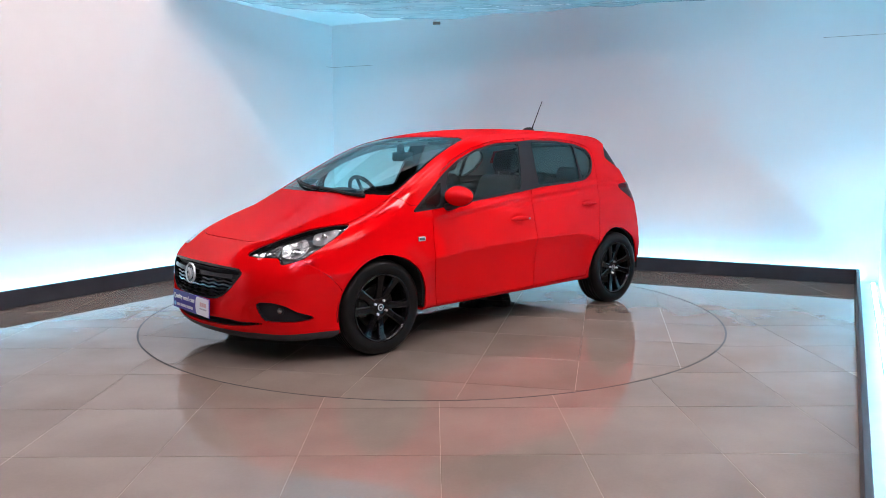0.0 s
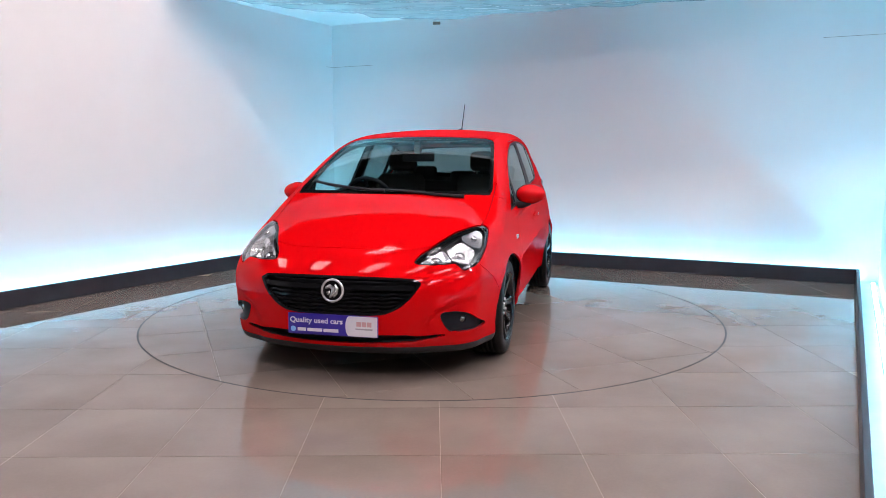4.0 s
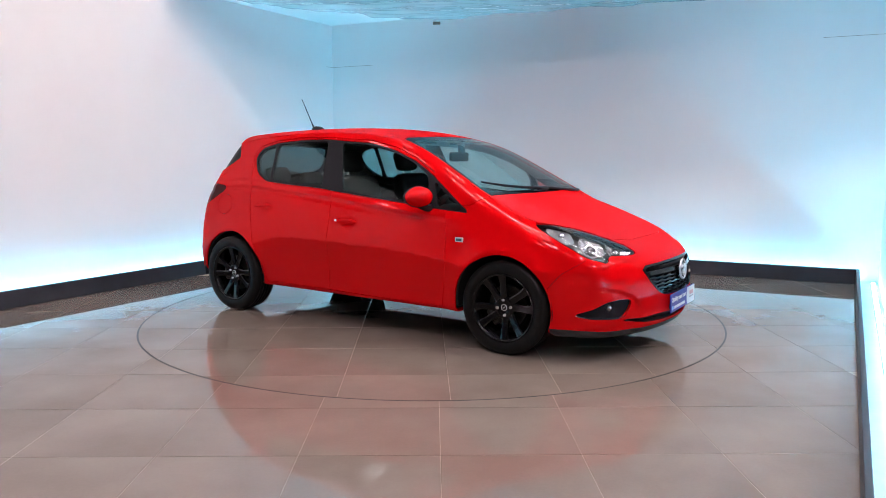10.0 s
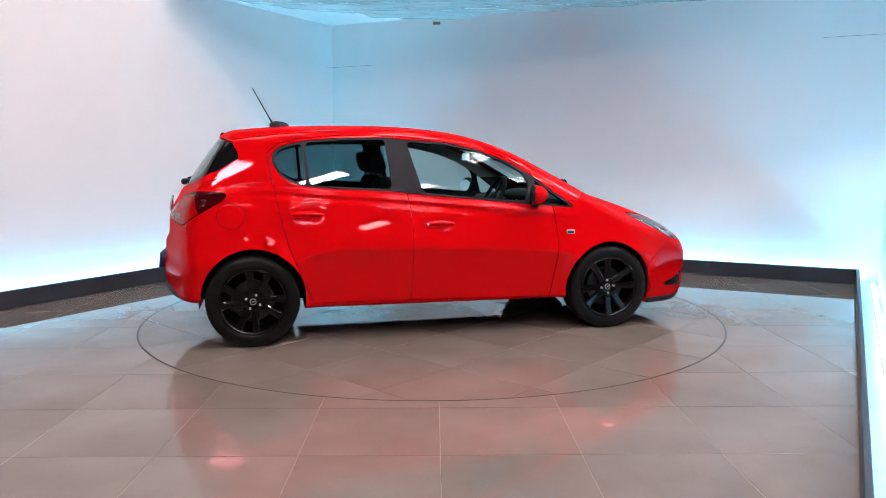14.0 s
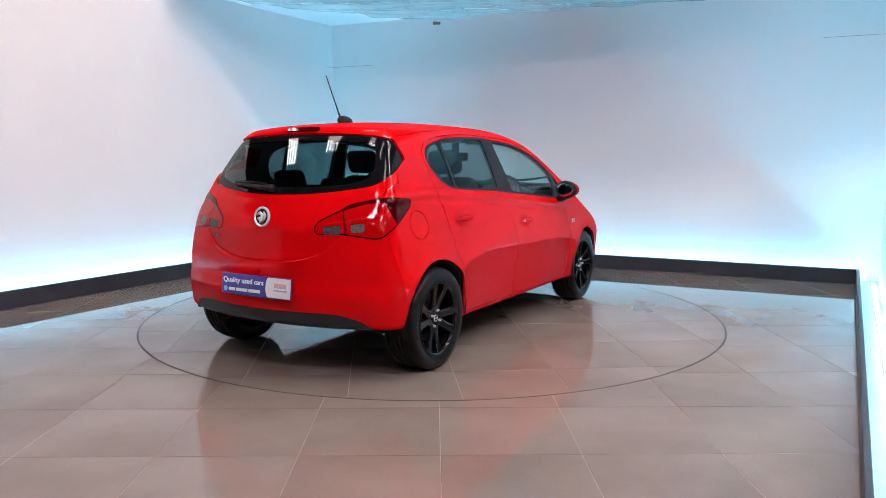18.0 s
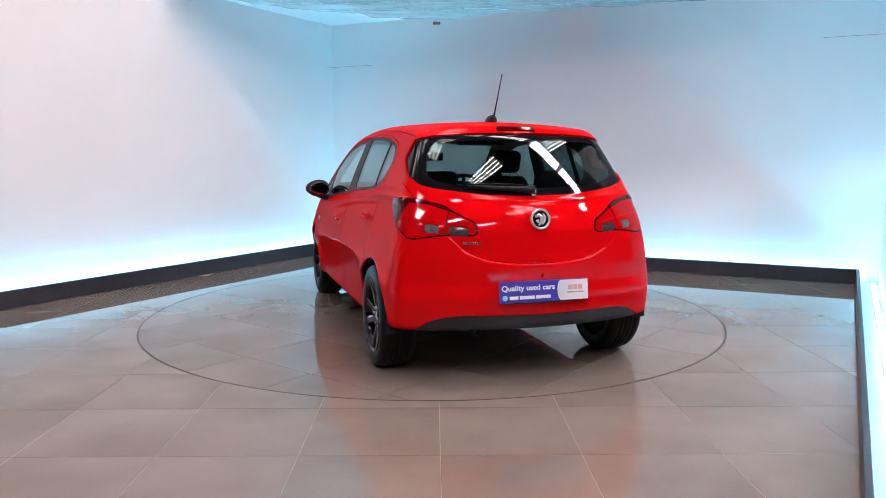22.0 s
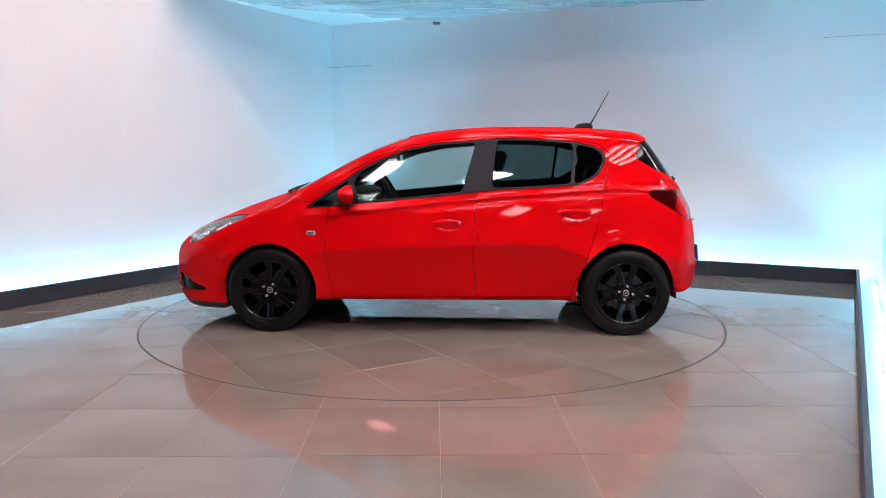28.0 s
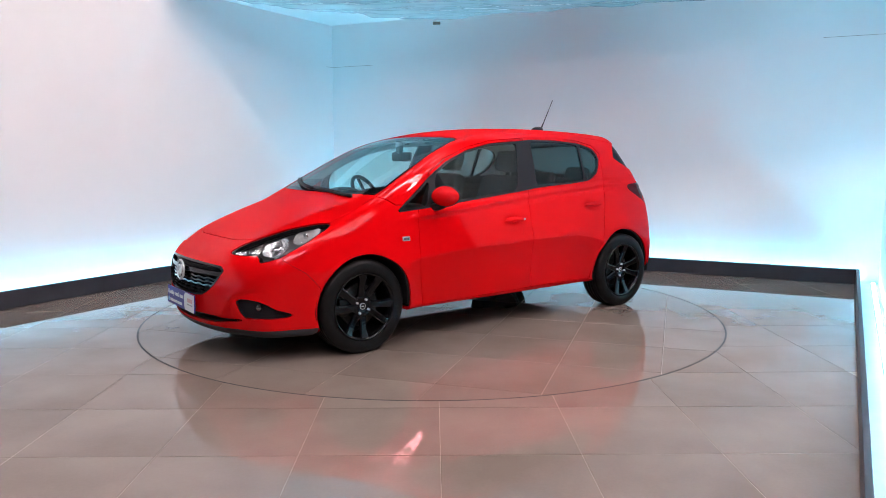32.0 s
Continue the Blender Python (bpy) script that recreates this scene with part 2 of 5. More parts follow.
def clip(V, N, F, val):
    """Cut a triangle mesh where val changes sign; returns the part where val > 0. V, N: points and normals; val: one number a point."""
    V, N, F, val = np.asarray(V), np.asarray(N), np.asarray(F), np.asarray(val)
    inn = val[F] > 0
    cnt = inn.sum(1)
    out = [F[cnt == 3]]
    nv, nn = [V], [N]
    made = {}
    base = len(V)
    newv, newn, newf = [], [], []

    def cut(i, j):
        key = (i, j) if i < j else (j, i)
        if key not in made:
            a, b = key
            t = val[a] / (val[a] - val[b])
            made[key] = base + len(newv)
            newv.append(V[a] + (V[b] - V[a]) * t)
            newn.append(N[a] + (N[b] - N[a]) * t)
        return made[key]

    for tri, row in zip(F[(cnt == 1) | (cnt == 2)], inn[(cnt == 1) | (cnt == 2)]):
        if row.sum() == 1:
            k = int(np.argmax(row))
            a, b, c = tri[k], tri[(k + 1) % 3], tri[(k + 2) % 3]
            newf.append((a, cut(a, b), cut(a, c)))
        else:
            k = int(np.argmin(row))
            a, b, c = tri[k], tri[(k + 1) % 3], tri[(k + 2) % 3]
            ab, ac = cut(a, b), cut(a, c)
            newf.append((b, c, ac))
            newf.append((b, ac, ab))
    if newv:
        nv.append(np.array(newv))
        nn.append(np.array(newn))
    V2, N2 = np.concatenate(nv), np.concatenate(nn)
    F2 = np.concatenate(out + ([np.array(newf)] if newf else []))
    used = np.unique(F2) if len(F2) else np.array([], int)
    mp = np.full(len(V2), -1)
    mp[used] = np.arange(len(used))
    return V2[used], N2[used], mp[F2] if len(F2) else F2.reshape(0, 3).astype(int)


def rim(V, N, F, depth):
    """Close a sheet into a plate: its border goes down by depth along the normals."""
    e = np.concatenate([F[:, [0, 1]], F[:, [1, 2]], F[:, [2, 0]]])
    key = np.sort(e, 1)
    u, inv, c = np.unique(key, axis=0, return_inverse=True, return_counts=True)
    b = e[c[inv.ravel()] == 1]
    return b


def tile_mesh(name, x0, y0, x1, y1, keep=None):
    """One tile, its top at z = 0 with softened borders; keep(x, y) > 0 tells what is left of it."""
    g = 0.0015
    x0, y0, x1, y1 = x0 + g, y0 + g, x1 - g, y1 - g
    if keep is None:
        e = 0.0012
        v = [(x0, y0, -.008), (x1, y0, -.008), (x1, y1, -.008), (x0, y1, -.008), (x0, y0, -e), (x1, y0, -e), (x1, y1, -e), (x0, y1, -e),
             (x0 + e, y0 + e, 0), (x1 - e, y0 + e, 0), (x1 - e, y1 - e, 0), (x0 + e, y1 - e, 0)]
        q = [(8, 9, 10, 11)] + [(i, (i + 1) % 4, 4 + (i + 1) % 4, 4 + i) for i in range(4)] + [(4 + i, 4 + (i + 1) % 4, 8 + (i + 1) % 4, 8 + i) for i in range(4)]
        return mesh_of(name, v, q, M_TILE)
    n = 13
    xs, ys = np.linspace(x0, x1, n), np.linspace(y0, y1, n)
    V = np.array([(x, y, 0.0) for y in ys for x in xs])
    F = []
    for j in range(n - 1):
        for i in range(n - 1):
            a = j * n + i
            F += [(a, a + 1, a + n + 1), (a, a + n + 1, a + n)]
    V, N, F = clip(V, V * 0 + (0, 0, 1), np.array(F), keep(V[:, 0], V[:, 1]))
    if not len(F):
        return None
    b = rim(V, N, F, .008)
    k = len(V)
    W = V - (0, 0, .008)
    sides = [(i, j, k + j, k + i)[::-1] for i, j in b]
    return mesh_of(name, np.concatenate([V, W]), [tuple(t) for t in F] + sides, M_TILE)


ground = slab("ground", [(-GROUND, -GROUND), (GROUND, -GROUND), (GROUND, GROUND), (-GROUND, GROUND)], -.30, -.012, M_GROUT, "grey concrete slab under the tiles", cat="ground")
floor = slab("floor", [(-SH, -SH), (SH, -SH), (SH, SH), (-SH, SH)], -.011, -.0014, M_GROUT, "polished warm grey porcelain tiled floor", cat="floor")
GAPW = 0.012


def outside(x, y):
    return np.hypot(x, y) - (RT + GAPW)


for i in range(-20, 21):
    for j in range(-19, 14):
        x0, y0 = TX + i * SX, TY + j * SY
        p = Vector((x0 + SX / 2, y0 + SY / 2))
        if (p - PL).dot(NL) > .30 or (p - PB).dot(NB) > .30 or ((p - PR).dot(NR) > .30 and p.y > -4.7):
            continue
        r = [math.hypot(x0 + a * SX, y0 + b * SY) for a in (0, .5, 1) for b in (0, .5, 1)]
        if max(r) < RT:
            continue
        near = min(r) < RT + .3
        me = tile_mesh("tile", -SX / 2, -SY / 2, SX / 2, SY / 2, (lambda x, y, p=p: outside(x + p.x, y + p.y)) if near else None) if near else None
        if not near:
            me = bpy.data.meshes.get("floor_tile") or tile_mesh("floor_tile", -SX / 2, -SY / 2, SX / 2, SY / 2)
        if me:
            t = child("tile", me, floor)
            t.location = (p.x, p.y, 0)

# ---- turntable ----
turntable = tagged(new("turntable"), "round floor turntable tiled like the floor around it", "turntable")
bm = bmesh.new()
bmesh.ops.create_cone(bm, cap_ends=True, segments=160, radius1=RT - .001, radius2=RT - .001, depth=.02, matrix=pose(0, 0, -.0114))
part("deck", bm, M_GROUT, turntable)
GA = radians(35.2)
GX, GY = 0.06, 0.0185
cg, sg = math.cos(GA), math.sin(GA)
for i in range(-5, 5):
    for j in range(-5, 5):
        x0, y0 = GX + i * .592, GY + j * .595
        pc = (x0 + .296, y0 + .2975)
        r = [math.hypot(x0 + a * .592, y0 + b * .595) for a in (0, .5, 1) for b in (0, .5, 1)]
        if min(r) > RT:
            continue
        if max(r) < RT - .02:
            me = bpy.data.meshes.get("deck_tile") or tile_mesh("deck_tile", -.296, -.2975, .296, .2975)
        else:
            me = tile_mesh("tile_cut", -.296, -.2975, .296, .2975, lambda x, y, pc=pc: RT - .001 - np.hypot(x + pc[0], y + pc[1]))
        if me:
            t = child("tile", me, turntable)
            t.matrix_basis = pose(pc[0] * cg - pc[1] * sg, pc[0] * sg + pc[1] * cg, 0, 0, 0, 35.2)

ang = np.linspace(0, 2 * math.pi, 241)[:-1]
v = [(r * math.cos(a), r * math.sin(a), -.0009) for r in (RT - .0008, RT + GAPW + .001) for a in ang]
q = [(i, (i + 1) % 240, 240 + (i + 1) % 240, 240 + i)[::-1] for i in range(240)]
child("gap", mesh_of("gap", v, q, M_GAP), floor)

# ---- the car's outer form: x forwards, y to its left, z up from the ground ----
def spl(xs, ys):
    """A smooth curve (natural cubic) through points, straight beyond its ends."""
    xs, ys = np.array(xs, float), np.array(ys, float)
    n, h = len(xs), np.diff(xs)
    A, r = np.eye(n), np.zeros(n)
    for i in range(1, n - 1):
        A[i, i - 1:i + 2] = h[i - 1], 2 * (h[i - 1] + h[i]), h[i]
        r[i] = 6 * ((ys[i + 1] - ys[i]) / h[i] - (ys[i] - ys[i - 1]) / h[i - 1])
    k = np.linalg.solve(A, r)
    s0 = (ys[1] - ys[0]) / h[0] - h[0] * (2 * k[0] + k[1]) / 6
    s1 = (ys[-1] - ys[-2]) / h[-1] + h[-1] * (2 * k[-1] + k[-2]) / 6

    def at(x):
        x = np.asarray(x, float)
        i = np.clip(np.searchsorted(xs, x) - 1, 0, n - 2)
        a, b, d = xs[i + 1] - x, x - xs[i], h[i]
        v = (k[i] * a ** 3 + k[i + 1] * b ** 3) / (6 * d) + (ys[i] / d - k[i] * d / 6) * a + (ys[i + 1] / d - k[i + 1] * d / 6) * b
        v = np.where(x < xs[0], ys[0] + s0 * (x - xs[0]), v)
        return np.where(x > xs[-1], ys[-1] + s1 * (x - xs[-1]), v)
    return at


def smax(a, b, k):
    h = np.maximum(k - np.abs(a - b), 0) / k
    return np.maximum(a, b) + h * h * k / 4
def step(x):
    x = np.clip(x, -.5, .5) + .5
    return x * x * (3 - 2 * x)
def bump(x, c, w):
    return np.exp(-((x - c) / w) ** 2)

roof_z = spl([-1.62, -1.5, -1.39, -1.17, -0.905, -0.6, -0.25, 0.02, 0.285, 0.507, 0.73, 0.956, 1.14, 1.24, 1.4],
             [1.389, 1.413, 1.43, 1.452, 1.466, 1.472, 1.466, 1.447, 1.404, 1.336, 1.232, 1.114, 1.016, 0.965, 0.885])
hood_z = spl([.7, 1.0, 1.20, 1.32, 1.55, 1.733, 1.88, 2.0, 2.08, 2.3],
             [1.060, 1.035, 0.985, 0.948, 0.868, 0.795, 0.730, 0.670, 0.620, 0.440])
nose_x = spl([0, 0.14, 0.2, 0.28, 0.36, 0.46, 0.54, 0.6, 0.66, 0.72, 0.8, 1.1],
             [1.962, 2.062, 2.098, 2.122, 2.13, 2.129, 2.116, 2.088, 2.044, 1.992, 1.915, 1.625])
tail_x = spl([.0, .14, .22, .30, .38, .45, .49, .55, .62, .75, .90, 1.0, 1.06, 1.24, 1.41, 1.6],
             [-1.700, -1.790, -1.835, -1.857, -1.870, -1.877, -1.877, -1.865, -1.863, -1.845, -1.804, -1.746, -1.711, -1.590, -1.455, -1.275])
side_y = spl([0, 0.16, 0.25, 0.35, 0.45, 0.53, 0.565, 0.58, 0.595, 0.63, 0.7, 0.78, 0.86, 0.93, 0.98, 1.05, 1.15, 1.28, 1.42, 1.6],
             [0.8, 0.818, 0.8265, 0.8345, 0.842, 0.8475, 0.8492, 0.8492, 0.8478, 0.842, 0.829, 0.8125, 0.793, 0.774, 0.76, 0.7395, 0.706, 0.657, 0.6, 0.51])
plan_y = spl([-2.2, -1.9, -1.6, -1.25, -0.8, -0.3, 0.3, 0.8, 1.25, 1.6, 1.9, 2.2],
             [-0.105, -0.066, -0.038, -0.022, -0.01, 0.002, 0.014, 0.016, 0, -0.038, -0.112, -0.205])

belt_z = spl([-1.75, -1.4, -1.1, -.94, -.5, .236, .75, 1.1], [1.035, 1.058, 1.065, 1.052, 1.020, .952, .902, .87])

def fold_z(x):
    return np.interp(x, [-1.02, -.95, -.90, -.843, -.78, -.70, -.56, -.22, .18, .33, .564, .835, .97], [.545, .573, .588, .603, .617, .630, .640, .635, .618, .615, .604, .576, .55])


def shoulder_z(x):
    return np.interp(x, [-1.5, -.685, -.297, .15, .6], [.985, .938, .901, .849, .80])


HANDLES = ((-.010, .788), (-.893, .862))

def Ztop(x, y):
    return roof_z(x) - 0.107 * y * y - 0.021 * y ** 4
def Zhood(x, y):
    return hood_z(x) - .09 * y * y - .16 * y ** 4 + .006 * bump(np.abs(y), .50, .10) * np.clip((x - .9) / .4, 0, 1)
def Yside(x, z):
    y = side_y(z - (fold_z(x) - .578) * bump(z, .60, .14)) + plan_y(x)
    # swollen wheel arches
    for cx in (1.255, -1.255):
        r = np.hypot(x - cx, z - .30)
        y = y + .014 * bump(r, .36, .07)
    # shoulder line rising to the tail lamp
    y = y + .014 * bump(z, belt_z(x) - .046, .020) * np.clip((1.05 - x) / .5, 0, 1)
    # sharp fold low on the doors: upright above it, tucked under below
    fade = np.clip((.97 - x) / .10, 0, 1) * np.clip((x + 1.03) / .10, 0, 1)
    d = z - fold_z(x)
    e = np.maximum(-d, 0)
    tuck = .030 * (1 - np.exp(-e / .13))
    y = y - fade * tuck
    # second fold under the windows, fading out towards the front wing
    d = z - shoulder_z(x)
    lean = np.where(d > 0, .012 * (1 - np.exp(-np.maximum(d, 0) / .020)) * np.clip((belt_z(x) - z) / .04, 0, 1), 0)
    y = y - lean * np.clip((.35 - x) / .4, 0, 1) * np.clip((x + 1.55) / .2, 0, 1)
    # cups behind the door handles
    for hx, hz in HANDLES:
        y = y - .016 * np.exp(-((x - hx) / .058) ** 2 - ((z - hz + .004) / .030) ** 2)
    # narrower glasshouse towards the rear and front
    up = np.clip((z - .93) / .45, 0, 1)
    y = y - up * (0.036 * np.clip((-x - .6) / 1.0, 0, 1.2) ** 1.5 + 0.045 * np.clip((x - .2) / .9, 0, 1) ** 1.5)
    return y
def Xfront(y, z):
    ay = np.abs(y)
    x = nose_x(z) - 0.339 * ay ** 2 - 0.164 * ay ** 4
    # the bumper steps back round the fog lamps
    return x - .012 * step((np.interp(ay, [.44, .56, .66, .80], [.28, .41, .452, .474]) - z) / .034) * np.clip((ay - .47) / .05, 0, 1)
def Xrear(y, z):
    ay = np.abs(y)
    x = tail_x(z) + 0.236 * ay ** 2 + 0.151 * ay ** 4
    # ledge of the bumper under the tailgate, and the lip below its glass
    x = x + .014 * step((z - np.interp(ay, [0, .15, .31, .42, .50], [.660, .664, .686, .731, .815])) / .010) * np.clip((.84 - z) / .12, 0, 1) * np.clip((.56 - ay) / .06, 0, 1)
    return x - .004 * bump(z, 1.0 + .10 * ay * ay, .016) * np.clip((.58 - ay) / .12, 0, 1)
def outer(P):
    x, y, z = P[..., 0], P[..., 1], P[..., 2]
    ay = np.abs(y)
    top = np.minimum((z - Ztop(x, y)) * .93, 9)
    hood = (z - Zhood(x, y)) * .93
    up = smax(-smax(-top, -hood, .02), top * 0 - 9, .01)     # union of cabin and bonnet: lower of the two distances
    side = (ay - Yside(x, z)) * .95
    fr = (x - Xfront(y, z)) * .85
    rr = (Xrear(y, z) - x) * .85
    bot = .235 + .065 * np.clip((-1.30 - x) / .24, 0, 1) - .080 * np.clip((x - 1.4) / .2, 0, 1) - z
    v = smax(up, side, .07)
    v = smax(v, fr, .07)
    v = smax(v, rr, .06)
    return smax(v, bot, .04)

# ---- car ----
def paint(name, color, gloss, ior=1.5, rough=0.012):
    """Pigment under clear lacquer whose gloss grows towards grazing; the lacquer takes a little of the pigment's hue."""
    m = bpy.data.materials.new(name)
    m.use_nodes = True
    nt = m.node_tree
    nt.nodes.remove(nt.nodes["Principled BSDF"])
    d = nt.nodes.new("ShaderNodeBsdfDiffuse")
    tc = nt.nodes.new("ShaderNodeTexCoord")
    n = nt.nodes.new("ShaderNodeTexNoise")
    n.inputs["Scale"].default_value, n.inputs["Detail"].default_value = 900, 2
    nt.links.new(tc.outputs["Object"], n.inputs["Vector"])
    r = nt.nodes.new("ShaderNodeValToRGB")
    r.color_ramp.elements[0].color = (*[c * .92 for c in color], 1)
    r.color_ramp.elements[1].color = (*[min(1, c * 1.08) for c in color], 1)
    nt.links.new(n.outputs["Fac"], r.inputs["Fac"])
    nt.links.new(r.outputs["Color"], d.inputs["Color"])
    g = nt.nodes.new("ShaderNodeBsdfGlossy")
    g.inputs["Color"].default_value = (*gloss, 1)
    g.inputs["Roughness"].default_value = rough
    f = nt.nodes.new("ShaderNodeFresnel")
    f.inputs["IOR"].default_value = ior
    mix = nt.nodes.new("ShaderNodeMixShader")
    top = nt.nodes.new("ShaderNodeMath")
    top.operation, top.inputs[1].default_value = "MINIMUM", 0.15
    nt.links.new(f.outputs[0], top.inputs[0])
    nt.links.new(top.outputs[0], mix.inputs["Fac"])
    nt.links.new(d.outputs["BSDF"], mix.inputs[1])
    nt.links.new(g.outputs["BSDF"], mix.inputs[2])
    nt.links.new(mix.outputs["Shader"], nt.nodes["Material Output"].inputs["Surface"])
    return m


M_RED = paint("red_paint", (0.64, 0.002, 0.004), (1.0, 0.36, 0.38))


def lacquer(m, coat=1.0, ior=1.30):
    """A colour under clear lacquer: all gloss comes from the coat."""
    p = m.node_tree.nodes["Principled BSDF"]
    p.inputs["IOR"].default_value = 1.0
    p.inputs["Coat Weight"].default_value = coat
    p.inputs["Coat IOR"].default_value = ior
    return m


M_BLACK = material("gloss_black", (0.008, 0.008, 0.009), 0.12, coat=0.6)
lacquer(M_BLACK)
M_PLASTIC = material("black_plastic", (0.016, 0.016, 0.018), 0.5, bump=0.05, bump_scale=400)
M_RUBBER = material("tyre_rubber", (0.008, 0.0075, 0.007), 0.38, spec=0.13, vary=0.2, scale=12, bump=0.1, bump_scale=120)
M_LINER = material("dark_liner", (0.004, 0.004, 0.004), 0.9)
M_GLASS = glass("window_glass", (0.9, 1.0, 0.98), (0.68, 0.82, 0.80))
M_PRIV = glass("rear_glass", (0.9, 1.0, 0.98), (0.25, 0.35, 0.35))

CARC = (0.1365, 0.042)


def capsule():
    nx, na, nr = 300, 400, 72
    s = []
    for k in range(nr):
        s.append((-1.30, math.pi / 2 * (1 - k / nr)))
    for k in range(nx + 1):
        s.append((-1.30 + 2.80 * k / nx, 0.0))
    for k in range(1, nr + 1):
        s.append((1.50, -math.pi / 2 * k / nr))
    ph = np.linspace(0, 2 * math.pi, na + 1)[:-1]
    O, D = [], []
    for x, a in s:
        for p in ph:
            O.append((x, 0, .60))
            D.append((-math.sin(a), math.cos(a) * math.cos(p), math.cos(a) * math.sin(p)))
    O, D = np.array(O), np.array(D)
    lo, hi = np.zeros(len(O)), np.full(len(O), 1.3)
    for _ in range(34):
        mid = (lo + hi) / 2
        ins = outer(O + mid[:, None] * D) < 0
        lo, hi = np.where(ins, mid, lo), np.where(ins, hi, mid)
    V = O + lo[:, None] * D
    n = len(s)
    F = []
    for i in range(n - 1):
        for j in range(na):
            a, b, c, d = i * na + j, i * na + (j + 1) % na, (i + 1) * na + (j + 1) % na, (i + 1) * na + j
            F += [(a, c, d), (a, b, c)]
    return V, normals(V), np.array(F)


def normals(V):
    e = 2e-3
    G = np.stack([outer(V + np.eye(3)[k] * e) - outer(V - np.eye(3)[k] * e) for k in range(3)], 1)
    return G / np.maximum(np.linalg.norm(G, axis=1, keepdims=True), 1e-9)


def round_poly(pts, r=2):
    p = np.array(pts, float)
    for _ in range(r):
        q = np.roll(p, -1, 0)
        p = np.stack([p * .78 + q * .22, p * .22 + q * .78], 1).reshape(-1, 2)
    return p


def soft(pts, d=.02):
    """An outline with its corners cut by d, twice, at most a third of the shorter edge."""
    p = np.array(pts, float)
    for k in (d, d * .3):
        a, b = np.roll(p, 1, 0) - p, np.roll(p, -1, 0) - p
        la, lb = np.linalg.norm(a, axis=1, keepdims=True), np.linalg.norm(b, axis=1, keepdims=True)
        c = np.minimum(k, np.minimum(la, lb) / 3)
        p = np.stack([p + a / la * c, p + b / lb * c], 1).reshape(-1, 2)
    return p


def inside(U, poly):
    """Signed distance to a closed outline, positive inside."""
    U = np.asarray(U)
    a, b = poly, np.roll(poly, -1, 0)
    best = np.full(len(U), 1e9)
    odd = np.zeros(len(U), bool)
    for p, q in zip(a, b):
        w, v = q - p, U - p
        t = np.clip((v @ w) / (w @ w + 1e-12), 0, 1)
        d = v - t[:, None] * w
        best = np.minimum(best, (d * d).sum(1))
        c = ((p[1] <= U[:, 1]) != (q[1] <= U[:, 1]))
        xs = p[0] + (U[:, 1] - p[1]) / (q[1] - p[1] + 1e-15) * w[0]
        odd ^= c & (U[:, 0] < xs)
    return np.where(odd, 1, -1) * np.sqrt(best)


def sheet(name, V, N, F, mat, parent, depth=0.012, lift=0.0, label=""):
    """A piece of the outer skin as a plate of some thickness, shaded by the true normals."""
    if not len(F):
        return None
    V = V + N * lift
    k = len(V)
    b = rim(V, N, F, depth)
    faces = [tuple(t) for t in F] + [(j, i, k + i, k + j) for i, j in b]
    W = V - N * depth
    me = mesh_of(name, np.concatenate([V, W]), faces, mat)
    NN = np.concatenate([N, N])
    me.shade_smooth()
    ln = np.array([NN[vi] for poly in me.polygons for vi in poly.vertices])
    nf = len(F)
    fn = [p.normal for p in me.polygons]
    i = 0
    for pi, poly in enumerate(me.polygons):
        m = len(poly.vertices)
        if pi >= nf:
            ln[i:i + m] = fn[pi]
        i += m
    me.normals_split_custom_set(ln)
    ob = child(name, me, parent, label)
    return ob


car = tagged(new("car"), "glossy red five-door hatchback with black alloy wheels on the turntable", "car")


def split(mesh, val, gap=0.0):
    """The mesh in two: where val > gap/2, and where val < -gap/2."""
    V, N, F = mesh
    return clip(V, N, F, val - gap / 2), clip(V, N, F, -val - gap / 2)


skin = capsule()

# joints of the wall boards, 2.4 m up
for p0, p1, nrm in ((corner_lb(T), corner_lb(T) + DB * .62, NB), (corner_lb(T) - DL * .12, corner_lb(T), NL), (corner_br(T) - DB * .62, corner_br(T), NB)):
    slab("trim", [p0 - nrm * .0015, p1 - nrm * .0015, p1 + nrm * .01, p0 + nrm * .01], 2.400, 2.404, M_JOINT, "thin open joint between wall boards", cat="wall joint")

# crumpled clear film stretched under the ceiling
M_FILM = bpy.data.materials.new("clear_film")
M_FILM.use_nodes = True
nt = M_FILM.node_tree
pf = nt.nodes["Principled BSDF"]
pf.inputs["Base Color"].default_value = (0.55, 0.66, 0.68, 1)
pf.inputs["Roughness"].default_value = 0.12
tr = nt.nodes.new("ShaderNodeBsdfTransparent")
mx = nt.nodes.new("ShaderNodeMixShader")
mx.inputs["Fac"].default_value = 0.62
nt.links.new(tr.outputs["BSDF"], mx.inputs[1])
nt.links.new(pf.outputs["BSDF"], mx.inputs[2])
nt.links.new(mx.outputs["Shader"], nt.nodes["Material Output"].inputs["Surface"])
FL = [(-2.60, 1.76), (-0.21, 3.18), (0.03, 3.22), (3.34, 1.93), (3.50, 1.30), (-2.20, 1.35)]


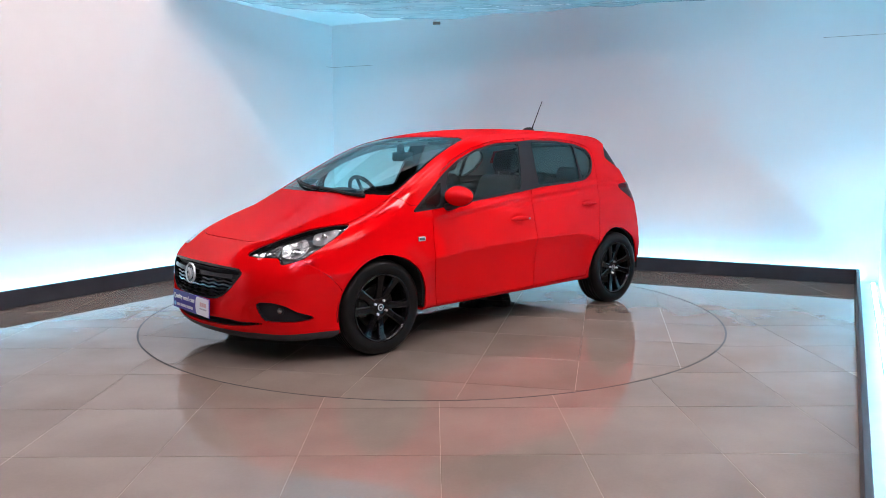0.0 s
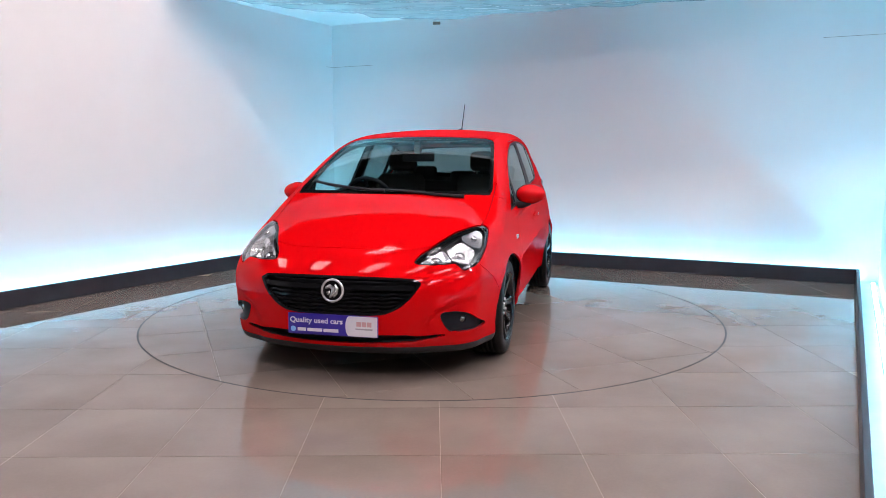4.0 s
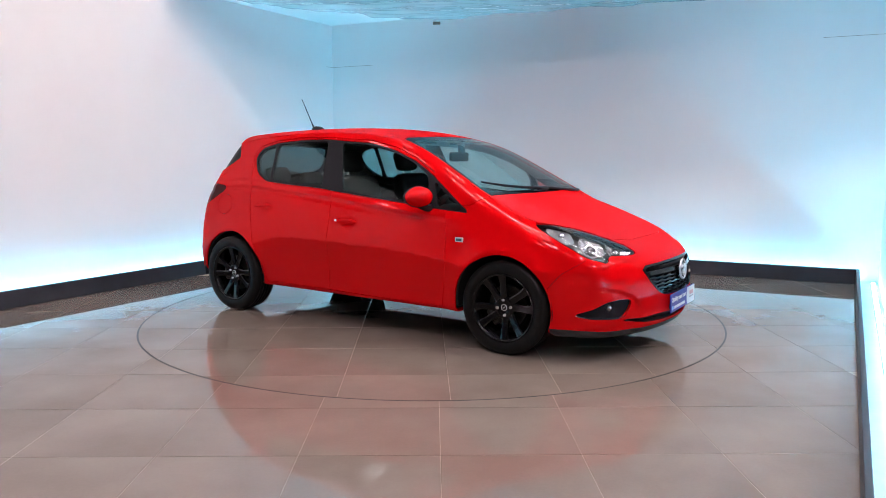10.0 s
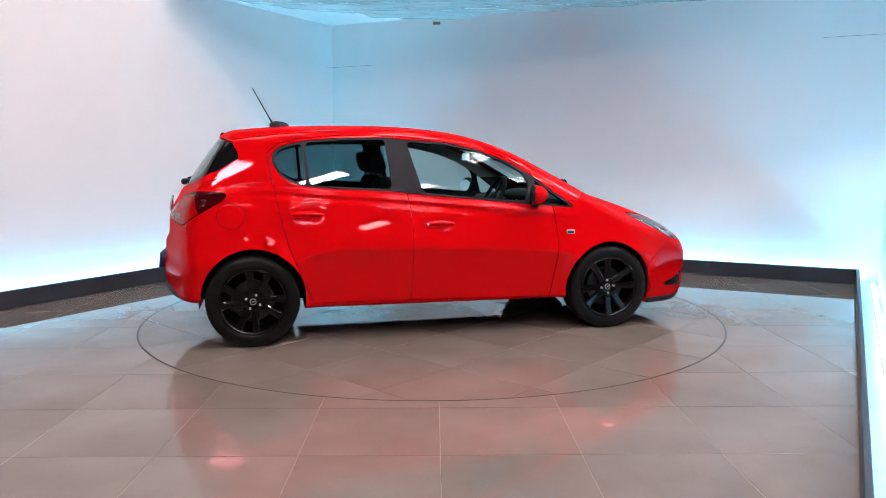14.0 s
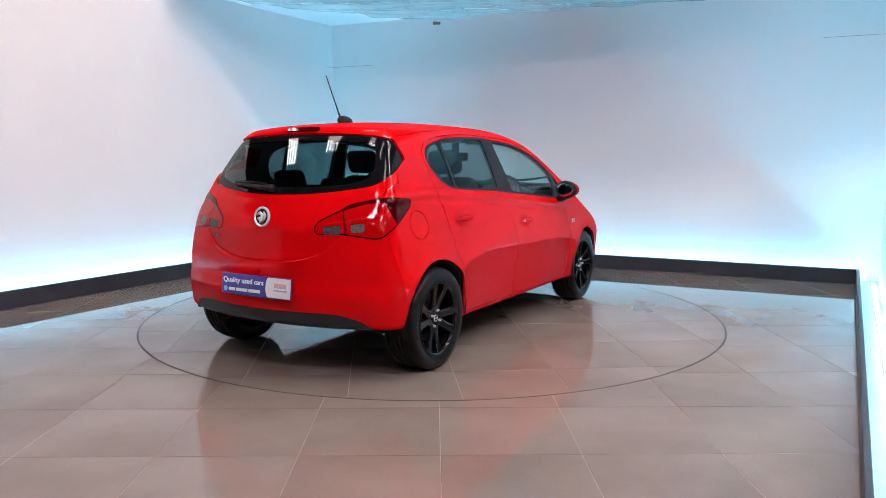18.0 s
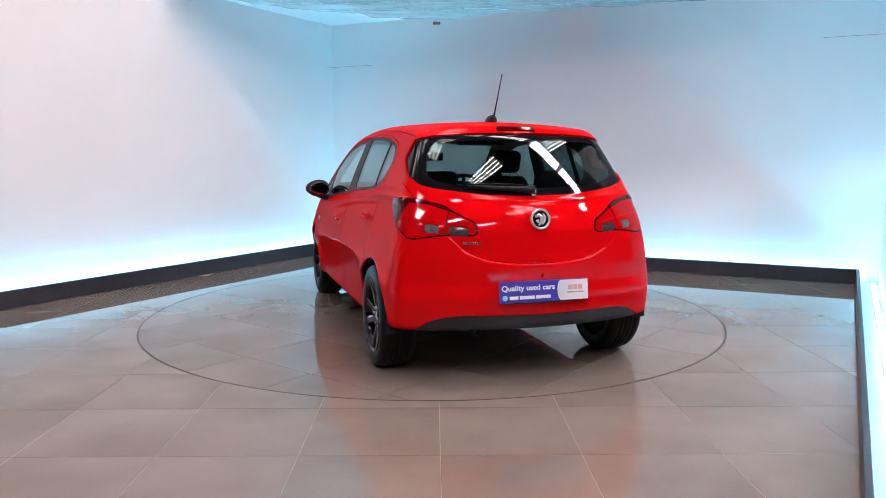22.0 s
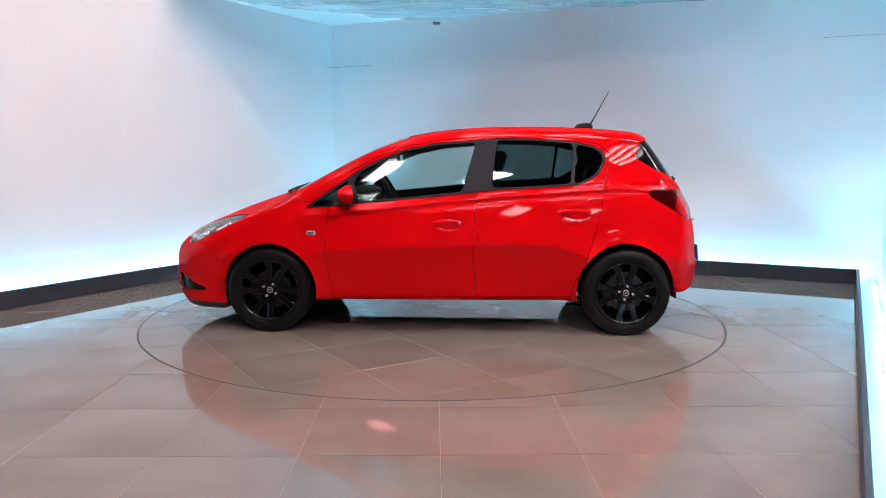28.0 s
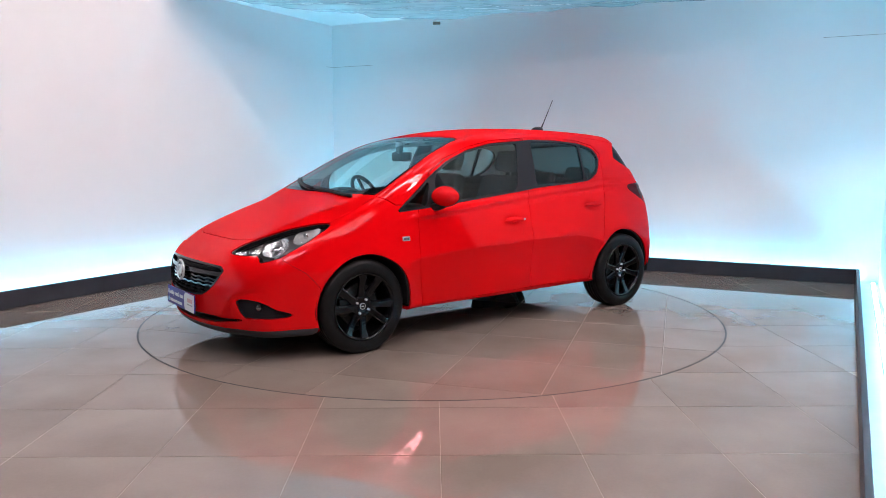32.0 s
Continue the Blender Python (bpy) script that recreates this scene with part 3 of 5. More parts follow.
def film_sheet():
    n, k = 240, 90
    V, F = [], []
    for j in range(k + 1):
        for i in range(n + 1):
            u, w = i / n, j / k
            x = -2.8 + 6.6 * u
            y = .9 + 2.5 * w
            r = noise.noise((x * .9, y * 5.0, 1.3)) * .024 + noise.noise((x * 2.6 + y * 2, y * 13, 4.1)) * .016 + abs(noise.noise((x * 1.3 - y, y * 9.0, 7.7))) * .030 + abs(noise.noise((x * 5 + y * 3, y * 21, 2.2))) * .012
            V.append((x, y, 2.845 + r + .02 * math.sin(x * 1.1)))
    for j in range(k):
        for i in range(n):
            p = j * (n + 1) + i
            F += [(p, p + n + 2, p + 1), (p, p + n + 1, p + n + 2)]
    V = np.array(V)
    wob = np.array([.018 * noise.noise((v[0] * 4, v[1] * 4, 0)) for v in V])
    V, N, F = clip(V, V * 0 + (0, 0, -1), np.array(F), inside(V[:, :2], np.array(FL)) + wob)
    return V, N, F


film = tagged(new("ceiling_film"), "crumpled clear plastic film stretched under the ceiling", "plastic film")
V, N, F = film_sheet()
for side in (-1, 1):
    W, _, G = clip(V, N, F, (V[:, 0] - .045) * side)
    child("film_panel", mesh_of("film_panel", W, G, M_FILM, smooth=True), film)
bm = bmesh.new()
box(bm, (.0, 3.17, 2.80), (.09, 3.20, 2.835), .006, segs=2)
part("clip", bm, M_GROUT, film, "small brown clip holding the film's edge")
ARCH = ((1.246, .303, .334), (-1.248, .312, .336))
V, N, F = skin
for cx, cz, cr in ARCH:
    V, N, F = clip(V, N, F, np.where(np.abs(V[:, 1]) > .4, np.hypot(V[:, 0] - cx, V[:, 2] - cz) - cr, .1))
skin = (V, N, F)


def on_side(mesh, s, poly, lim=.3):
    return np.where(mesh[0][:, 1] * s > lim, inside(mesh[0][:, [0, 2]], poly), -.2)


def on_front(mesh, poly, lim):
    return np.where(mesh[0][:, 0] > lim, inside(mesh[0][:, [1, 2]], poly), -.2)


def on_rear(mesh, poly, lim):
    return np.where(mesh[0][:, 0] < lim, inside(mesh[0][:, [1, 2]], poly), -.2)


def twin(half):
    """A closed outline from its half at y >= 0, listed from bottom centre round to top centre."""
    return [(y, z) for y, z in half] + [(-y, z) for y, z in half[::-1] if abs(y) > 1e-6]


def flip(poly):
    return [(-y, z) for y, z in poly]


M_FRIT = material("black_glass_border", (0.006, 0.006, 0.007), 0.08, coat=0.5)
M_TRIM = material("satin_black_trim", (0.016, 0.016, 0.019), 0.42, spec=0.12)
M_HEADLINER = material("dark_cabin_trim", (0.020, 0.020, 0.022), 0.85, vary=0.15, scale=30)
M_PALETRIM = material("pale_headlining", (0.30, 0.29, 0.28), 0.85, vary=0.06, scale=40)
M_SEAT = material("black_seat_cloth", (0.030, 0.029, 0.030), 0.9, vary=0.3, scale=60, bump=0.2, bump_scale=300)
M_CHROME = material("chrome", (0.88, 0.89, 0.90), 0.18, metal=0.65, bump=0.02, bump_scale=50)
M_REFLECTOR = material("lamp_reflector", (0.86, 0.86, 0.87), 0.22, metal=0.8)
M_BOWL = material("lamp_housing", (0.22, 0.22, 0.225), 0.30, metal=0.6)
M_LENS = glass("clear_lens", (1, 1, 1), (0.93, 0.95, 0.96))
M_REDLENS = material("red_lens", (0.42, 0.001, 0.003), 0.06, coat=0.2, spec=0.5)
M_DARKRED = material("dark_red_lens", (0.050, 0.001, 0.002), 0.06, coat=0.2, spec=0.5)
lacquer(M_REDLENS)
lacquer(M_DARKRED)
lacquer(M_FRIT, .8)
M_GREYLENS = material("grey_lens", (0.055, 0.05, 0.05), 0.12, coat=0.3, vary=0.5, scale=60)
M_SATIN = material("dark_satin_metal", (0.20, 0.20, 0.21), 0.25, metal=1.0)
M_SIDEBOWL = material("side_lamp_metal", (0.50, 0.50, 0.51), 0.28, metal=0.7)
M_BULB = material("clear_bulb", (0.75, 0.76, 0.78), 0.05, metal=0.9)
M_DAYLAMP = material("pale_lamp_diffuser", (0.24, 0.25, 0.26), 0.25, coat=0.5)
M_PALELENS = material("pale_lens", (0.11, 0.095, 0.09), 0.12, coat=0.3, vary=0.5, scale=60)
M_BRIGHTRED = material("bright_red_lens", (0.62, 0.004, 0.008), 0.08, coat=0.3)
M_FOGLENS = material("fog_lens", (0.22, 0.22, 0.225), 0.08, metal=0.7, coat=0.6)
M_WHEEL = material("gloss_black_alloy", (0.004, 0.004, 0.0045), 0.05, spec=0.3)
M_DISC = material("brake_disc", (0.07, 0.065, 0.06), 0.4, metal=1.0, vary=0.2, scale=30)
M_MIRROR = material("mirror_glass", (0.80, 0.83, 0.86), 0.02, metal=1.0)

DLO = soft([(-.36, 1.372), (-.20, 1.358), (.065, 1.340), (.30, 1.290), (.50, 1.214), (.66, 1.122), (.80, 1.022), (.992, .884), (.75, .902), (.236, .952), (-.15, .988), (-.33, 1.010), (-.5, 1.020), (-.74, 1.033), (-.94, 1.052), (-1.05, 1.108), (-1.105, 1.19), (-1.118, 1.25), (-1.065, 1.309), (-.90, 1.349), (-.638, 1.369)], .02)
PANES = {
    "quarter_glass": ([(.685, 1.085), (.80, 1.0), (.958, .895), (.745, .915), (.725, .96)], M_GLASS),
    "front_door_glass": ([(-.205, 1.342), (.065, 1.326), (.30, 1.276), (.48, 1.206), (.615, 1.128), (.65, 1.05), (.62, .932), (.236, .966), (-.108, 1.000)], M_GLASS),
    "rear_door_glass": ([(-.352, 1.357), (-.63, 1.355), (-.89, 1.335), (-.868, 1.056), (-.74, 1.047), (-.5, 1.034), (-.318, 1.025)], M_PRIV),
    "rear_quarter_glass": ([(-.912, 1.331), (-1.045, 1.297), (-1.098, 1.245), (-1.088, 1.19), (-1.035, 1.12), (-.94, 1.066), (-.89, 1.053)], M_PRIV)}
rest = skin
for s in (1, -1):
    piece, rest = split(rest, on_side(rest, s, DLO), .003)
    for nm, (poly, mat) in PANES.items():
        pane, piece = split(piece, on_side(piece, s, soft(poly, .018)), .0)
        sheet(nm, *pane, mat, car, depth=.004, lift=-.004)
    sheet("window_trim", *piece, M_TRIM, car, depth=.02, lift=-.001, label="satin black window surround and pillar")

WS = round_poly(twin([(0, .999), (.36, .998), (.62, .997), (.690, .992), (.640, 1.17), (.588, 1.325), (.540, 1.377), (.3, 1.390), (0, 1.396)]), 1)
piece, rest = split(rest, on_front(rest, WS, .15), .003)
d = on_front(piece, WS, .15)
pane, border = split(piece, d - .020)
sheet("windscreen", *pane, M_GLASS, car, depth=.005, lift=-.003)
sheet("windscreen_border", *border, M_FRIT, car, depth=.012, lift=-.003)
RG = round_poly(twin([(0, 1.028), (.2, 1.033), (.36, 1.046), (.56, 1.074), (.625, 1.094), (.660, 1.14), (.676, 1.20), (.668, 1.262), (.590, 1.345), (.45, 1.369), (0, 1.383)]), 1)
piece, rest = split(rest, np.minimum(on_rear(rest, RG, -1.2), np.minimum(-1.325 - rest[0][:, 0] - .4 * np.maximum(0, rest[0][:, 2] - 1.25), np.where(np.abs(rest[0][:, 1]) > .5, rest[0][:, 2] - 1.236 - .57 * (rest[0][:, 0] + 1.315), .1))), .004)
d = on_rear(piece, RG, -1.2)
pane, border = split(piece, np.minimum(d - .035, inside(piece[0][:, [1, 2]], round_poly(twin([(0, 1.07), (.40, 1.085), (.555, 1.12), (.575, 1.17), (.53, 1.32), (.45, 1.345), (0, 1.36)]), 2))))
sheet("rear_window", *pane, M_PRIV, car, depth=.005, lift=-.010)
sheet("rear_window_border", *border, M_FRIT, car, depth=.012, lift=-.010)

# lamps
HL = [(-.498, .832), (-.60, .827), (-.75, .799), (-.90, .752), (-1.03, .703), (-1.102, .657), (-1.0, .650), (-.866, .656), (-.862, .612), (-.735, .646), (-.615, .722), (-.510, .805)]
TL = [(-1.030, .815), (-1.018, .885), (-.877, .955), (-.834, .985), (-.70, 1.014), (-.60, 1.022), (-.475, 1.010), (-.480, .965), (-.587, .868), (-.689, .795), (-.774, .808), (-.897, .824)]
HLP, TLP = soft(HL, .016), soft(TL, .022)


def on_corner(mesh, s, poly, front):
    W = mesh[0]
    u = (W[:, 1] * s - W[:, 0]) * .7071 if front else (W[:, 1] * s + W[:, 0]) * .7071
    ok = (W[:, 0] > 1.2) if front else (W[:, 0] < -1.2)
    return np.where(ok & (W[:, 1] * s > .15), inside(np.stack([u, W[:, 2]], 1), poly), -.2)


def bar_height(mesh, s):
    """Height above the slanted line on which a tail lamp's bar runs."""
    W = mesh[0]
    return W[:, 2] - .16 * ((W[:, 1] * s + W[:, 0]) * .7071 + .80)


def shrink(mesh, off):
    return mesh[0] - mesh[1] * off, mesh[1], mesh[2]


for s in (1, -1):
    piece, rest = split(rest, on_corner(rest, s, HLP, True), .005)
    lamp = child("headlamp", None, car, "clear headlamp with chrome reflectors in a black housing")
    lens = sheet("lens", *piece, M_LENS, lamp, depth=.003, lift=-.001)
    lens.visible_shadow = False
    sheet("bowl", *shrink(piece, .075), M_BOWL, lamp, depth=-.07)
    dd = on_corner(piece, s, HLP, True)
    W = piece[0]
    u = (W[:, 1] * s - W[:, 0]) * .7071
    # black bezel round the edge, broad along the top
    crest = np.interp(u, [-1.12, -1.03, -.90, -.75, -.60, -.48], [.648, .703, .752, .799, .827, .832]) - W[:, 2]
    _, bezel = split(piece, np.minimum(dd - .006, crest - .010))
    sheet("bezel", *shrink(bezel, .006), M_FRIT, lamp, depth=.02, label="black bezel")
    for poly, off, nm, deep in (([(-.745, .765), (-.87, .738), (-.880, .700), (-.865, .664), (-.775, .664), (-.700, .715)], .062, "main_reflector", .050),
                                ([(-.885, .738), (-1.00, .702), (-1.075, .658), (-.97, .654), (-.885, .664)], .052, "inner_reflector", .042),
                                ([(-.560, .820), (-.640, .818), (-.720, .795), (-.700, .735), (-.640, .730), (-.560, .790)], .040, "side_reflector", .020)):
        r, _ = split(piece, np.minimum(dd - .006, inside(np.stack([u, W[:, 2]], 1), round_poly(poly, 2))))
        Vr, Nr, Fr = shrink(r, off)
        if len(Fr):
            rc = Vr.mean(0)
            q = np.linalg.norm(Vr - rc, axis=1)
            q = q / q.max()
            flute = np.round(np.arctan2(Vr[:, 2] - rc[2], Vr[:, 1] - rc[1]) * 5) % 2
            Vr = Vr + Nr * (deep * q ** 2 + .0016 * flute * q)[:, None]
            child(nm, mesh_of(nm, Vr, Fr, M_SIDEBOWL if nm == "side_reflector" else M_REFLECTOR, smooth=False), lamp, "grey metal side reflector" if nm == "side_reflector" else "faceted chrome reflector")
            face = Nr.mean(0) / np.linalg.norm(Nr.mean(0))
            if nm != "side_reflector":
                m = look(tuple(rc + face * .012), tuple(rc + face)) @ pose(0, 0, 0, 180)
                bm = bmesh.new()
                bmesh.ops.create_cone(bm, cap_ends=False, segments=28, radius1=.026, radius2=.030, depth=.024, matrix=m)
                part("bulb_shroud", bm, M_SATIN, lamp, "dark metal bulb shroud", smooth=True)
            bm = bmesh.new()
            bmesh.ops.create_uvsphere(bm, u_segments=20, v_segments=12, radius=.019, matrix=Matrix.Translation(rc + face * .014))
            part("bulb_lens", bm, M_BULB, lamp, smooth=True)
    # grey day-running lamp in the lower wing
    low, _ = split(piece, np.minimum(dd - .012, inside(np.stack([u, W[:, 2]], 1), round_poly([(-.590, .770), (-.640, .722), (-.70, .700), (-.775, .655), (-.850, .640), (-.845, .622), (-.735, .652), (-.64, .722)], 1))))
    sheet("day_lamp", *shrink(low, .020), M_DAYLAMP, lamp, depth=.01, label="pale grey day-running lamp")
    piece, rest = split(rest, on_corner(rest, s, TLP, False), .0028)
    lamp = child("tail_lamp", None, car, "red tail lamp with a smoked rim and a grey reversing lens")
    for c0, hw, mt in ((-.932, .045, M_GREYLENS), (-.800, .036, M_PALELENS)):
        W = piece[0]
        u = (W[:, 1] * s + W[:, 0]) * .7071
        low = .822 + .10 * (u + .93)
        boxed = np.minimum(np.minimum(hw - np.abs(u - c0), W[:, 2] - low), low + .046 - W[:, 2])
        grey, piece = split(piece, boxed, .002)
        sheet("reversing_lens", *grey, mt, lamp, depth=.02, lift=-.001, label="grey lamp window")
    W = piece[0]
    u = (W[:, 1] * s + W[:, 0]) * .7071
    inner, piece = split(piece, -.866 - u, .007)
    for sub in (inner, piece):
        W = sub[0]
        u = (W[:, 1] * s + W[:, 0]) * .7071
        dl = on_corner(sub, s, TLP, False)
        # smoked along the top and towards the wing, red below
        top = np.interp(u, [-1.03, -.90, -.75, -.60], [.875, .938, .985, 1.0]) - W[:, 2]
        side = -.600 - u - .55 * (W[:, 2] - .9)
        core, edge = split(sub, np.minimum(np.minimum(dl - .008, top), side))
        bar, core = split(core, np.minimum(.0035 - np.abs(bar_height(core, s) - .905), on_corner(core, s, TLP, False) - .03))
        sheet("red_lens", *core, M_REDLENS, lamp, depth=.02, lift=.001)
        sheet("light_bar", *bar, M_BRIGHTRED, lamp, depth=.02, lift=.002, label="bright red moulded bar")
        sheet("smoked_rim", *edge, M_DARKRED, lamp, depth=.02, lift=.001, label="smoked dark red rim")

# front openings
GR = round_poly(twin([(0, .385), (.27, .388), (.355, .423), (.43, .488), (.488, .582), (.25, .592), (0, .595)]), 1)
piece, rest = split(rest, on_front(rest, GR, 1.8), .0)
grille = child("grille", None, car, "black grille with wavy slats and a round chrome badge")
ins, frame_ = split(piece, on_front(piece, GR, 1.8) - .012)
sheet("grille_frame", *frame_, M_BLACK, grille, depth=.03, lift=.002)
sheet("backing", *shrink(ins, .05), M_LINER, grille, depth=.004)


def slat(z0, z1, wave, back, mat, nm, y1):
    """A bar across the grille that follows the nose."""
    v, q = [], []
    n = 70
    ys = np.linspace(-y1, y1, n)
    w = wave * np.sin(ys * 62)
    for z, o in ((z0, back + .028), (z0, back), (z1, back), (z1, back + .028)):
        xs = Xfront(ys, np.full(n, z)) - o
        v += [(x, y, z + k) for x, y, k in zip(xs, ys, w)]
    for i in range(n - 1):
        for k in range(4):
            a, b = k * n + i, ((k + 1) % 4) * n + i
            q.append((a, b, b + 1, a + 1))
    q += [(0, n, 2 * n, 3 * n), (4 * n - 1, 3 * n - 1, 2 * n - 1, n - 1)]
    child(nm, mesh_of(nm, v, q, mat), grille)


for z, y1 in ((.408, .300), (.430, .345), (.452, .375), (.474, .400), (.496, .418)):
    slat(z, z + .010, .0040, .016, M_BLACK, "wavy_slat", y1)
slat(.524, .548, 0, .004, M_BLACK, "crossbar", .440)
for z, y1 in ((.560, .452), (.576, .462)):
    slat(z, z + .007, 0, .022, M_TRIM, "slat", y1)
INT = round_poly(twin([(0, .226), (.40, .234), (.50, .248), (.62, .268), (.60, .277), (.47, .270), (.376, .281), (0, .272)]), 1)
piece, rest = split(rest, on_front(rest, INT, 1.8), .0)
sheet("lower_intake", *shrink(piece, .035), M_LINER, car, depth=-.035)
FOG = [(.775, .296), (.712, .384), (.652, .402), (.580, .398), (.566, .380), (.585, .330), (.615, .284), (.748, .280)]
for s in (1, -1):
    poly = soft(FOG if s > 0 else flip(FOG), .014)
    piece, rest = split(rest, on_front(rest, poly, 1.6), .0)
    fog = child("fog_lamp", None, car, "black fog lamp recess with a small round lens")
    sheet("surround", *shrink(piece, .022), M_TRIM, fog, depth=-.024)
    ob = bmesh.new()
    m = look((1.883, s * .658, .350), (2.868, s * 1.183, .350)) @ pose(0, 0, 0, 180)
    bmesh.ops.create_cone(ob, cap_ends=True, segments=28, radius1=.034, radius2=.030, depth=.03, matrix=m)
    part("ring", ob, M_TRIM, fog)
    ob = bmesh.new()
    bmesh.ops.create_uvsphere(ob, u_segments=24, v_segments=12, radius=.021, matrix=m @ Matrix.Diagonal((1, 1, .4, 1)) @ Matrix.Translation((0, 0, .035)))
    part("lens", ob, M_FOGLENS, fog, "dark grey fog lamp lens", smooth=True)

# painted panels, with their shut lines
GAP = .0045
HOOD = round_poly([(1.893, 0), (1.890, .15), (1.877, .30), (1.836, .43), (1.77, .530), (1.62, .618), (1.52, .678), (1.30, .700), (1.05, .697), (.9, .69), (.9, -.69), (1.05, -.697), (1.30, -.700), (1.52, -.678), (1.62, -.618), (1.77, -.530), (1.836, -.43), (1.877, -.30), (1.890, -.15)], 1)
d = np.where((rest[0][:, 2] > .68) & (rest[0][:, 0] > .9), inside(rest[0][:, :2], HOOD), -.2)
piece, rest = split(rest, d, GAP)
sheet("bonnet", *piece, M_RED, car)
# bumpers
BF = np.array([(1.572, .0), (1.56, .45), (1.64, .545), (1.77, .63), (1.79, .9), (2.5, .9), (2.5, .0)])
W = rest[0]
d = inside(W[:, [0, 2]], BF)
piece, rest = split(rest, d, .003)
chin, piece = split(piece, .206 - piece[0][:, 2])
sheet("front_bumper", *piece, M_RED, car)
sheet("front_lip", *chin, M_PLASTIC, car, label="black plastic lower lip")
GATE = round_poly(twin([(0, .664), (.15, .668), (.31, .690), (.42, .735), (.50, .82), (.555, .88), (.655, 1.02), (.690, 1.10), (.692, 1.17), (.655, 1.27), (.60, 1.375), (.45, 1.402), (0, 1.414)]), 1)
piece, rest = split(rest, np.minimum(on_rear(rest, GATE, -1.25), -1.455 - rest[0][:, 0]), .003)
low, spoiler = split(piece, 1.20 - piece[0][:, 2])
sheet("tailgate", *low, M_RED, car)
sheet("spoiler", *spoiler, M_RED, car, depth=.02)
VAL = round_poly(twin([(0, .0), (.85, .0), (.83, .18), (.755, .215), (.705, .290), (.62, .358), (.50, .392), (.2, .388), (0, .386)]), 1)
piece, rest = split(rest, on_rear(rest, VAL, -1.55), .003)
sheet("rear_valance", *piece, M_PLASTIC, car, depth=.03, label="black plastic lower rear bumper")
BR = np.array([(-1.588, .0), (-1.572, .41), (-1.62, .60), (-1.655, .79), (-1.60, .86), (-2.4, .95), (-2.4, .0)])
piece, rest = split(rest, inside(rest[0][:, [0, 2]], BR), .0015)
sheet("rear_bumper", *piece, M_RED, car)
DF = np.array([(.808, .93), (.828, .835), (.842, .695), (.845, .568), (.822, .408), (.797, .255), (-.208, .268), (-.197, .41), (-.192, .78), (-.2, .89), (-.235, 1.06), (-.285, 1.383), (-.2, 1.376), (.07, 1.358), (.31, 1.307), (.51, 1.232), (.675, 1.138), (.70, 1.02), (.73, .94)])
DR_ = np.array([(-.208, .268), (-.197, .41), (-.192, .78), (-.2, .89), (-.235, 1.06), (-.285, 1.383), (-.64, 1.388), (-.91, 1.366), (-1.07, 1.33), (-1.140, 1.27), (-1.132, 1.19), (-1.102, 1.03), (-1.074, .89), (-1.018, .667), (-.944, .469), (-.879, .323), (-.868, .272)])
FE = np.array([(.808, .93), (.828, .835), (.842, .695), (.845, .568), (.822, .408), (.797, .255), (.797, .0), (1.9, .0), (1.9, 1.2), (1.25, 1.06), (1.04, .965), (.99, .93)])
SI = np.array([(-.95, .0), (-.9, .262), (-.208, .258), (.79, .246), (.96, .244), (.96, .0)])
for s in (1, -1):
    for nm, poly in (("front_door", DF), ("rear_door", DR_)):
        piece, rest = split(rest, on_side(rest, s, poly), GAP)
        ob = sheet(nm, *piece, M_RED, car)
        hx, hz = HANDLES[nm == "rear_door"]
        # pull handle standing proud over its cup
        hy = Yside(np.array([hx + .15]), np.array([hz]))[0]
        bm = bmesh.new()
        bmesh.ops.create_uvsphere(bm, u_segments=24, v_segments=14, radius=1, matrix=Matrix.Translation((hx, s * (hy + .020), hz)) @ Matrix.Diagonal((.104, .013, .0185, 1)))
        for v in bm.verts:
            v.co.z += .006 * (1 - ((v.co.x - hx) / .1) ** 2)
        part("handle", bm, M_RED, ob, smooth=True)
        if nm == "front_door":
            bm = bmesh.new()
            bmesh.ops.create_cone(bm, cap_ends=True, segments=20, radius1=.008, radius2=.008, depth=.006, matrix=Matrix.Translation((hx - .085, s * (hy + .032), hz + .002)) @ pose(0, 0, 0, 90))
            part("lock", bm, M_CHROME, ob)
    piece, rest = split(rest, on_side(rest, s, FE, .25), GAP)
    sheet("front_wing", *piece, M_RED, car)
    piece, rest = split(rest, on_side(rest, s, SI), .002)
    sheet("sill", *piece, M_RED, car)
t = np.linspace(0, 2 * math.pi, 33)[:-1]
piece, rest = split(rest, on_side(rest, -1, np.stack([-1.378 + .088 * np.cos(t), .858 + .080 * np.sin(t)], 1)), .004)
sheet("fuel_flap", *piece, M_RED, car)
W = rest[0]
piece, rest = split(rest, np.where(W[:, 2] > 1.3, np.minimum(.575 - np.abs(W[:, 1]) - .06 * np.maximum(0, W[:, 0]), .1), -.1), .003)
sheet("roof", *piece, M_RED, car)
under, rest = split(rest, .242 - rest[0][:, 2])
sheet("underbody", *under, M_LINER, car)
sheet("body_frame", *rest, M_RED, car)

